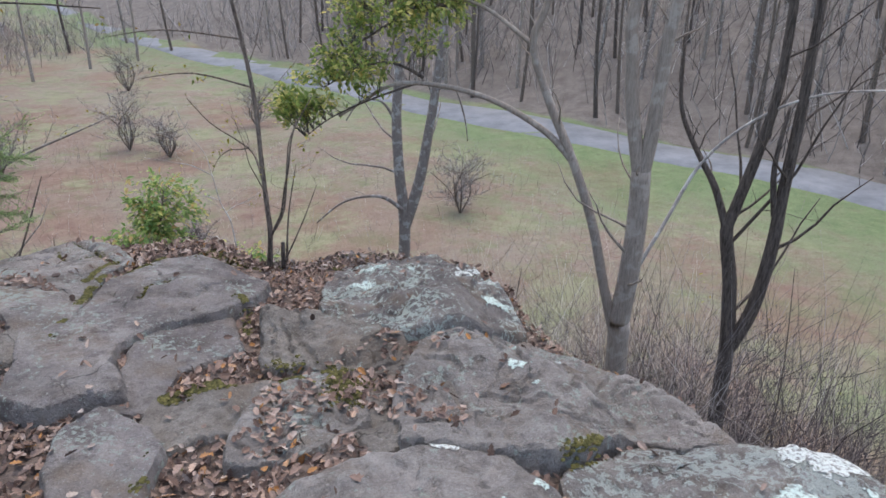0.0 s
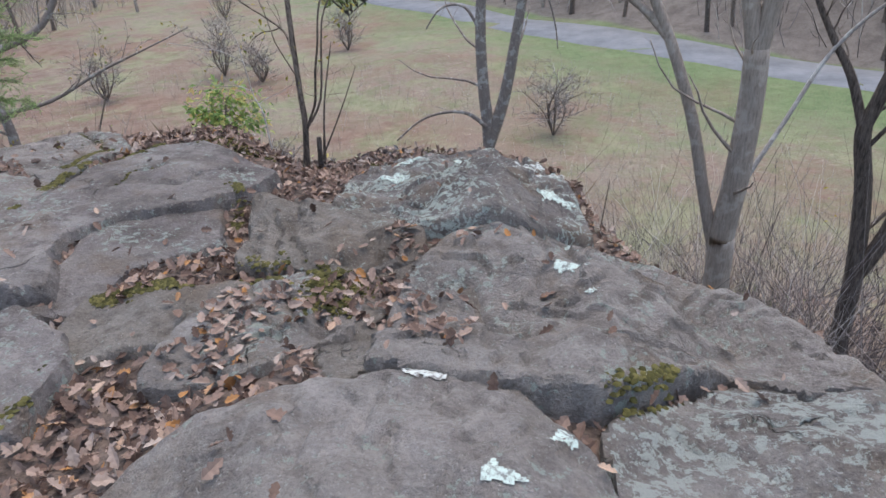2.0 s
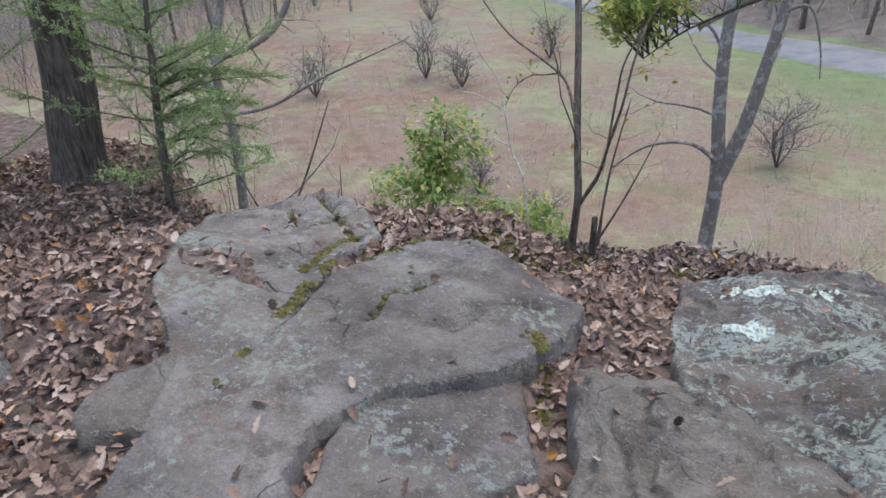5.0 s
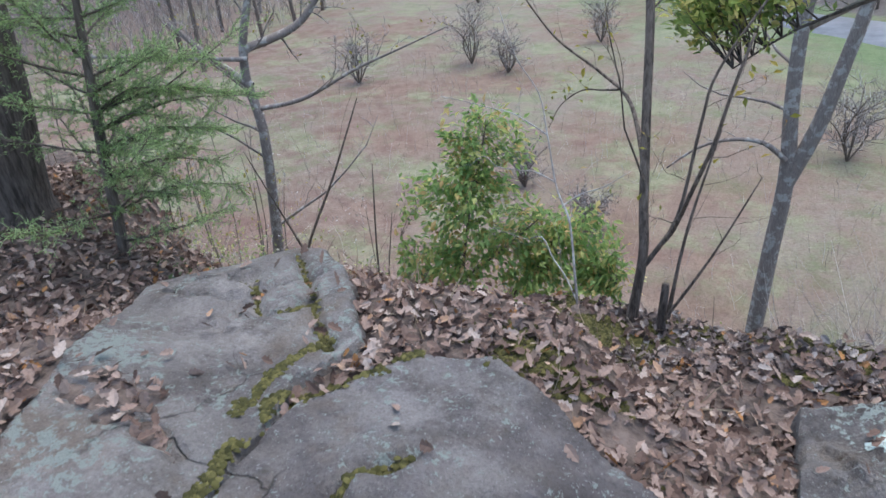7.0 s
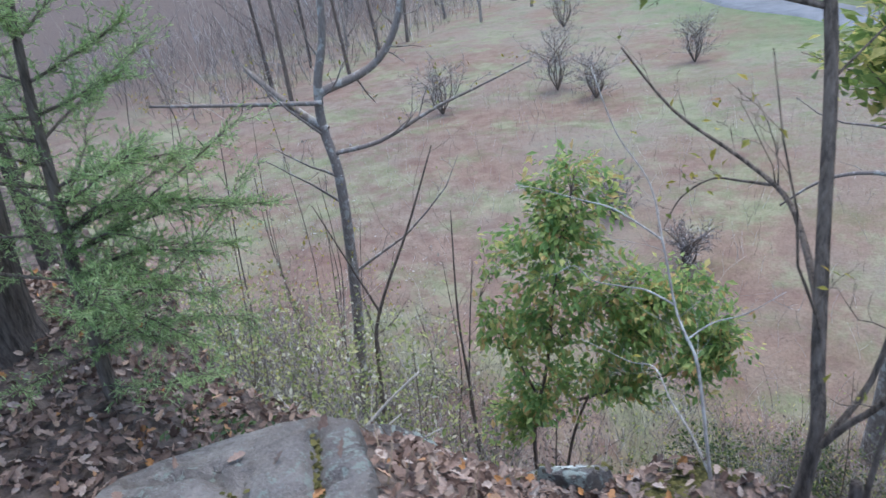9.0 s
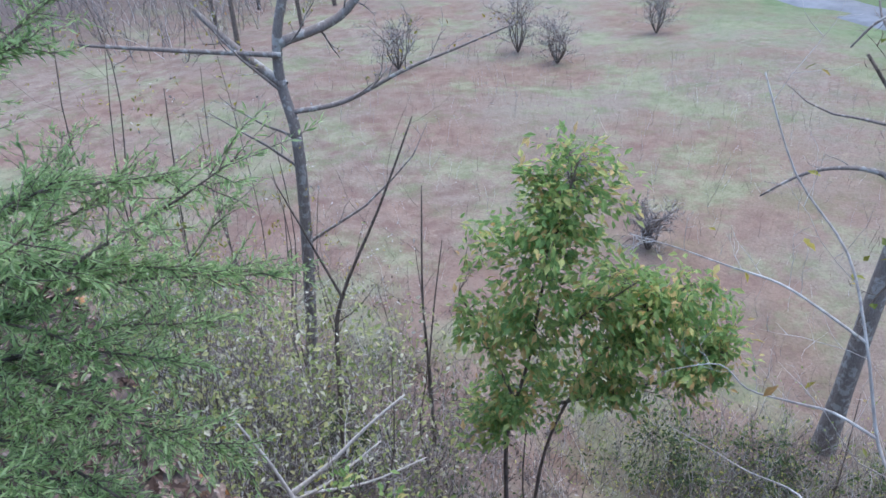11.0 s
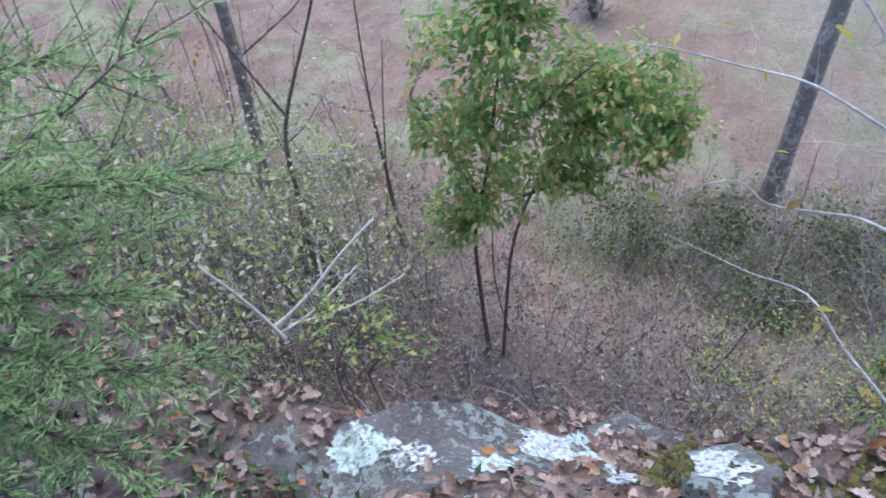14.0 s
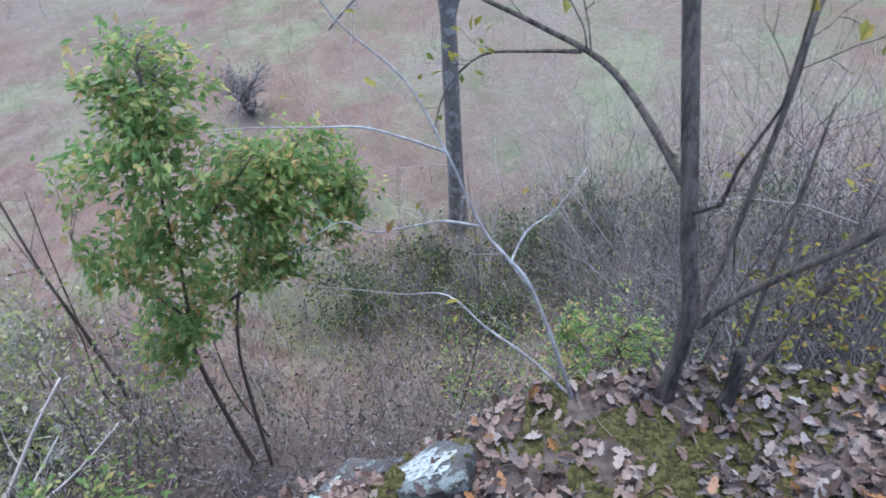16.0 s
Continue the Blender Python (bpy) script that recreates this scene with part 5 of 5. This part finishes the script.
x, y = rs.normal(-3.95, 0.28, 420), rs.normal(5.98, 0.14, 420)
P = resting(x, y, 0.2)
scatter("ivy", LEAF, P + (0, 0, 0.03), rs.uniform(0.025, 0.05, len(P)), turned(rs, len(P), 0.6), M_ivy, None, "small dark-green ivy leaves over the soil", "stuff", "ivy")
M_meadow, n, l, b = material("meadow_grass_blades", 0.9)
col = ramp(n, l, n.new("ShaderNodeNewGeometry").outputs["Random Per Island"], [(0.0, (0.11, 0.065, 0.05)), (0.5, (0.24, 0.165, 0.135)), (0.9, (0.37, 0.30, 0.25))])
col = mix(n, l, ramp(n, l, noise_node(n, l, 0.11, 6, 0.65), [(0.45, 0.0), (0.60, 0.5)]), col, (0.26, 0.175, 0.14))
col = mix(n, l, ramp(n, l, noise_node(n, l, 0.19, 6, 0.7), [(0.51, 0.0), (0.60, 0.8)]), col, (0.21, 0.235, 0.125))
col = mix(n, l, ramp(n, l, noise_node(n, l, 0.8, 5, 0.7), [(0.54, 0.0), (0.64, 0.7)]), col, (0.36, 0.31, 0.23))
l.new(col, b.inputs["Base Color"])
x, y = patch(34000, -34, 16, 14, 48, lambda a, c: ((a + c) * 0.7071 < 39) & (-inside(a, c, EDGE) > 7))
scatter("meadow_grass", BLADE, on_land(x, y), rs.uniform(0.08, 0.22, len(x)), turned(rs, len(x), 0.75), M_meadow, None, "dry russet grass and weeds in the meadow", "stuff", "grass")
x, y = patch(1300, -30, 12, 16, 46, lambda a, c: ((a + c) * 0.7071 < 33))
stalks("meadow_weeds", on_land(x, y), 0.4, 1.3, M_brush, 95, "bare weed stems standing in the meadow", 0.3, 2, 0.006)
x, y = rs.normal(-1.6, 2.6, 1500), rs.normal(17.0, 1.3, 1500)
P = on_land(x, y)
P = np.concatenate([P, P, P, P]) + np.stack([rs.normal(0, 0.15, 6000), rs.normal(0, 0.15, 6000), rs.uniform(0.1, 1.3, 6000)], -1)
scatter("tree_foot_leaves", LEAF, P, rs.uniform(0.05, 0.1, 6000), turned(rs, 6000, 0.1), M_green, None, "sparse green leaves on the brush by the tree", "stuff", "undergrowth")
stalks("tree_foot_brush", on_land(x, y), 0.6, 1.9, M_brush, 97, "bare grey brush round the twin-trunked tree", 0.5, 3, 0.007)
x, y = patch(7000, -75, 60, 10, 110, lambda a, c: ((a + c) * 0.7071 > 46) & ((a + c) * 0.7071 < 80))
stalks("hill_brush", on_land(x, y), 1.5, 7.0, M_brush, 96, "bare undergrowth on the wooded hillside", 0.5, 2, 0.035)

x, y = patch(1300, -66, -43, 36, 105)
stalks("hill_end_brush", on_land(x, y), 1.0, 6.0, M_brush, 196, "bare undergrowth at the wooded end of the meadow", 0.5, 4, 0.022)

# oak leaves on the ledge, thick in the hollows between the rocks
def mossy(a, c):
    """Where moss covers the soil at the cliff edge."""
    return (a > -2.9) & (a < -0.6) & (c > 6.05) & (fractal(a, c, 0.42, 123, 4) > 0.33 + 0.5 * np.maximum(0, 6.3 - c))


x, y = patch(43000, -6.2, 1.8, 1.6, 7.2, lambda a, c: inside(a, c, EDGE) > -0.1)
bare = np.exp(-((x + 2.0) ** 2 / 0.5 + (y - 6.6) ** 2 / 0.08)) > rs.uniform(0.4, 1.6, len(x))
bare |= mossy(x, y) & (rs.random_sample(len(x)) < 0.7)
P = resting(x[~bare], y[~bare], 0.012)
P[:, 2] += np.abs(rs.normal(0, 0.022, len(P))) + 0.006
scatter("fallen_oak_leaves", OAK, P, rs.uniform(0.03, 0.07, len(P)), turned(rs, len(P), 0.55), M_litter, None, "drifts of dry brown oak leaves between the rocks", "stuff", "leaf litter")

# greyer leaves matted over the moss at the brink
x, y = patch(2000, -2.75, -0.4, 6.02, 6.95, lambda a, c: (inside(a, c, EDGE) > -0.1) & (fractal(a, c, 0.5, 137, 4) > -0.25))
P = resting(x, y, 0.05)
P[:, 2] += np.abs(rs.normal(0, 0.015, len(P))) + 0.008
scatter("matted_leaves", OAK, P, rs.uniform(0.03, 0.07, len(P)), turned(rs, len(P), 0.5), M_litter2, None, "grey-brown leaves matted over moss at the brink", "stuff", "leaf litter")

# leaves caught in the hollows of the low bedrock
x, y = patch(2600, -1.5, 0.1, 2.6, 3.9, lambda a, c: fractal(a, c, 0.4, 131, 4) > 0.22)
P = resting(x, y, 0.55)
P[:, 2] += np.abs(rs.normal(0, 0.012, len(P))) + 0.006
scatter("caught_oak_leaves", OAK, P, rs.uniform(0.03, 0.065, len(P)), turned(rs, len(P), 0.7), M_litter, None, "brown oak leaves caught in hollows of the bedrock", "stuff", "leaf litter")

# moss in the cracks and on the soil
mp = []
for line, wdt, cnt in tuple((c, 0.009, 420) for c in SLAB_CRACKS) + ((CRACK_A, 0.014, 1500), ([(-2.55, 4.5), (-2.62, 4.8), (-2.58, 5.1)], 0.012, 500), ([(-1.55, 3.08), (-1.36, 3.24), (-1.2, 3.3)], 0.025, 800), ([(-1.98, 5.3), (-1.7, 5.25), (-1.45, 5.1)], 0.07, 1500), ([(-0.97, 3.5), (-0.7, 3.5), (-0.5, 3.45)], 0.05, 1300), ([(-0.6, 3.4), (-0.55, 3.2)], 0.04, 800), ([(-2.1, 4.35), (-2.11, 4.52), (-1.98, 4.62)], 0.008, 260), ([(-1.76, 4.35), (-1.7, 4.5)], 0.008, 160), ([(-2.1, 6.5), (-1.8, 6.55), (-1.5, 6.65)], 0.12, 3000), ([(-2.7, 6.75), (-2.3, 6.75), (-2.0, 6.8)], 0.08, 2500), ([(-1.35, 2.6), (-1.28, 2.4)], 0.03, 500), ([(-1.45, 4.5), (-1.36, 4.3), (-1.3, 4.0)], 0.015, 400), ([(0.5, 2.42), (0.85, 2.75)], 0.02, 400)):
    for _ in range(cnt):
        k = rs.randint(0, len(line) - 1)
        t = rs.random_sample()
        mp.append((line[k][0] + (line[k + 1][0] - line[k][0]) * t + rs.normal(0, wdt), line[k][1] + (line[k + 1][1] - line[k][1]) * t + rs.normal(0, wdt)))
mp = np.array(mp)
mp = mp[fractal(mp[:, 0], mp[:, 1], 0.25, 77, 4) > -0.25]
mp = np.concatenate([mp, np.stack(patch(30000, -2.9, -0.6, 6.05, 7.1, lambda a, c: mossy(a, c) & (inside(a, c, EDGE) > -0.15)), -1)])
P = resting(mp[:, 0], mp[:, 1], 1.0)
CLUMP = (np.array([(1, 0, 0), (0.3, 0.95, 0), (-0.8, 0.6, 0), (-0.8, -0.6, 0), (0.3, -0.95, 0), (0.1, 0.05, 0.65)]), [(0, 1, 5), (1, 2, 5), (2, 3, 5), (3, 4, 5), (4, 0, 5)])
scatter("moss", CLUMP, P, rs.uniform(0.006, 0.016, len(P)), turned(rs, len(P), 1.0), M_moss, None, "olive-green moss in cracks and on bare soil", "stuff", "moss", smooth=True)

# dry grass tufts at the edge of the leaves
x, y = patch(5000, -6.5, 1.5, 2.5, 7.2, lambda a, c: (rough(a, c, 1.3, 5) > 0.35) & (inside(a, c, EDGE) < 1.6))
P = resting(x, y)
scatter("ledge_grass", BLADE, P, rs.uniform(0.05, 0.22, len(P)), turned(rs, len(P), 0.7), M_dry, None, "dry grass blades among the leaves", "stuff", "grass")
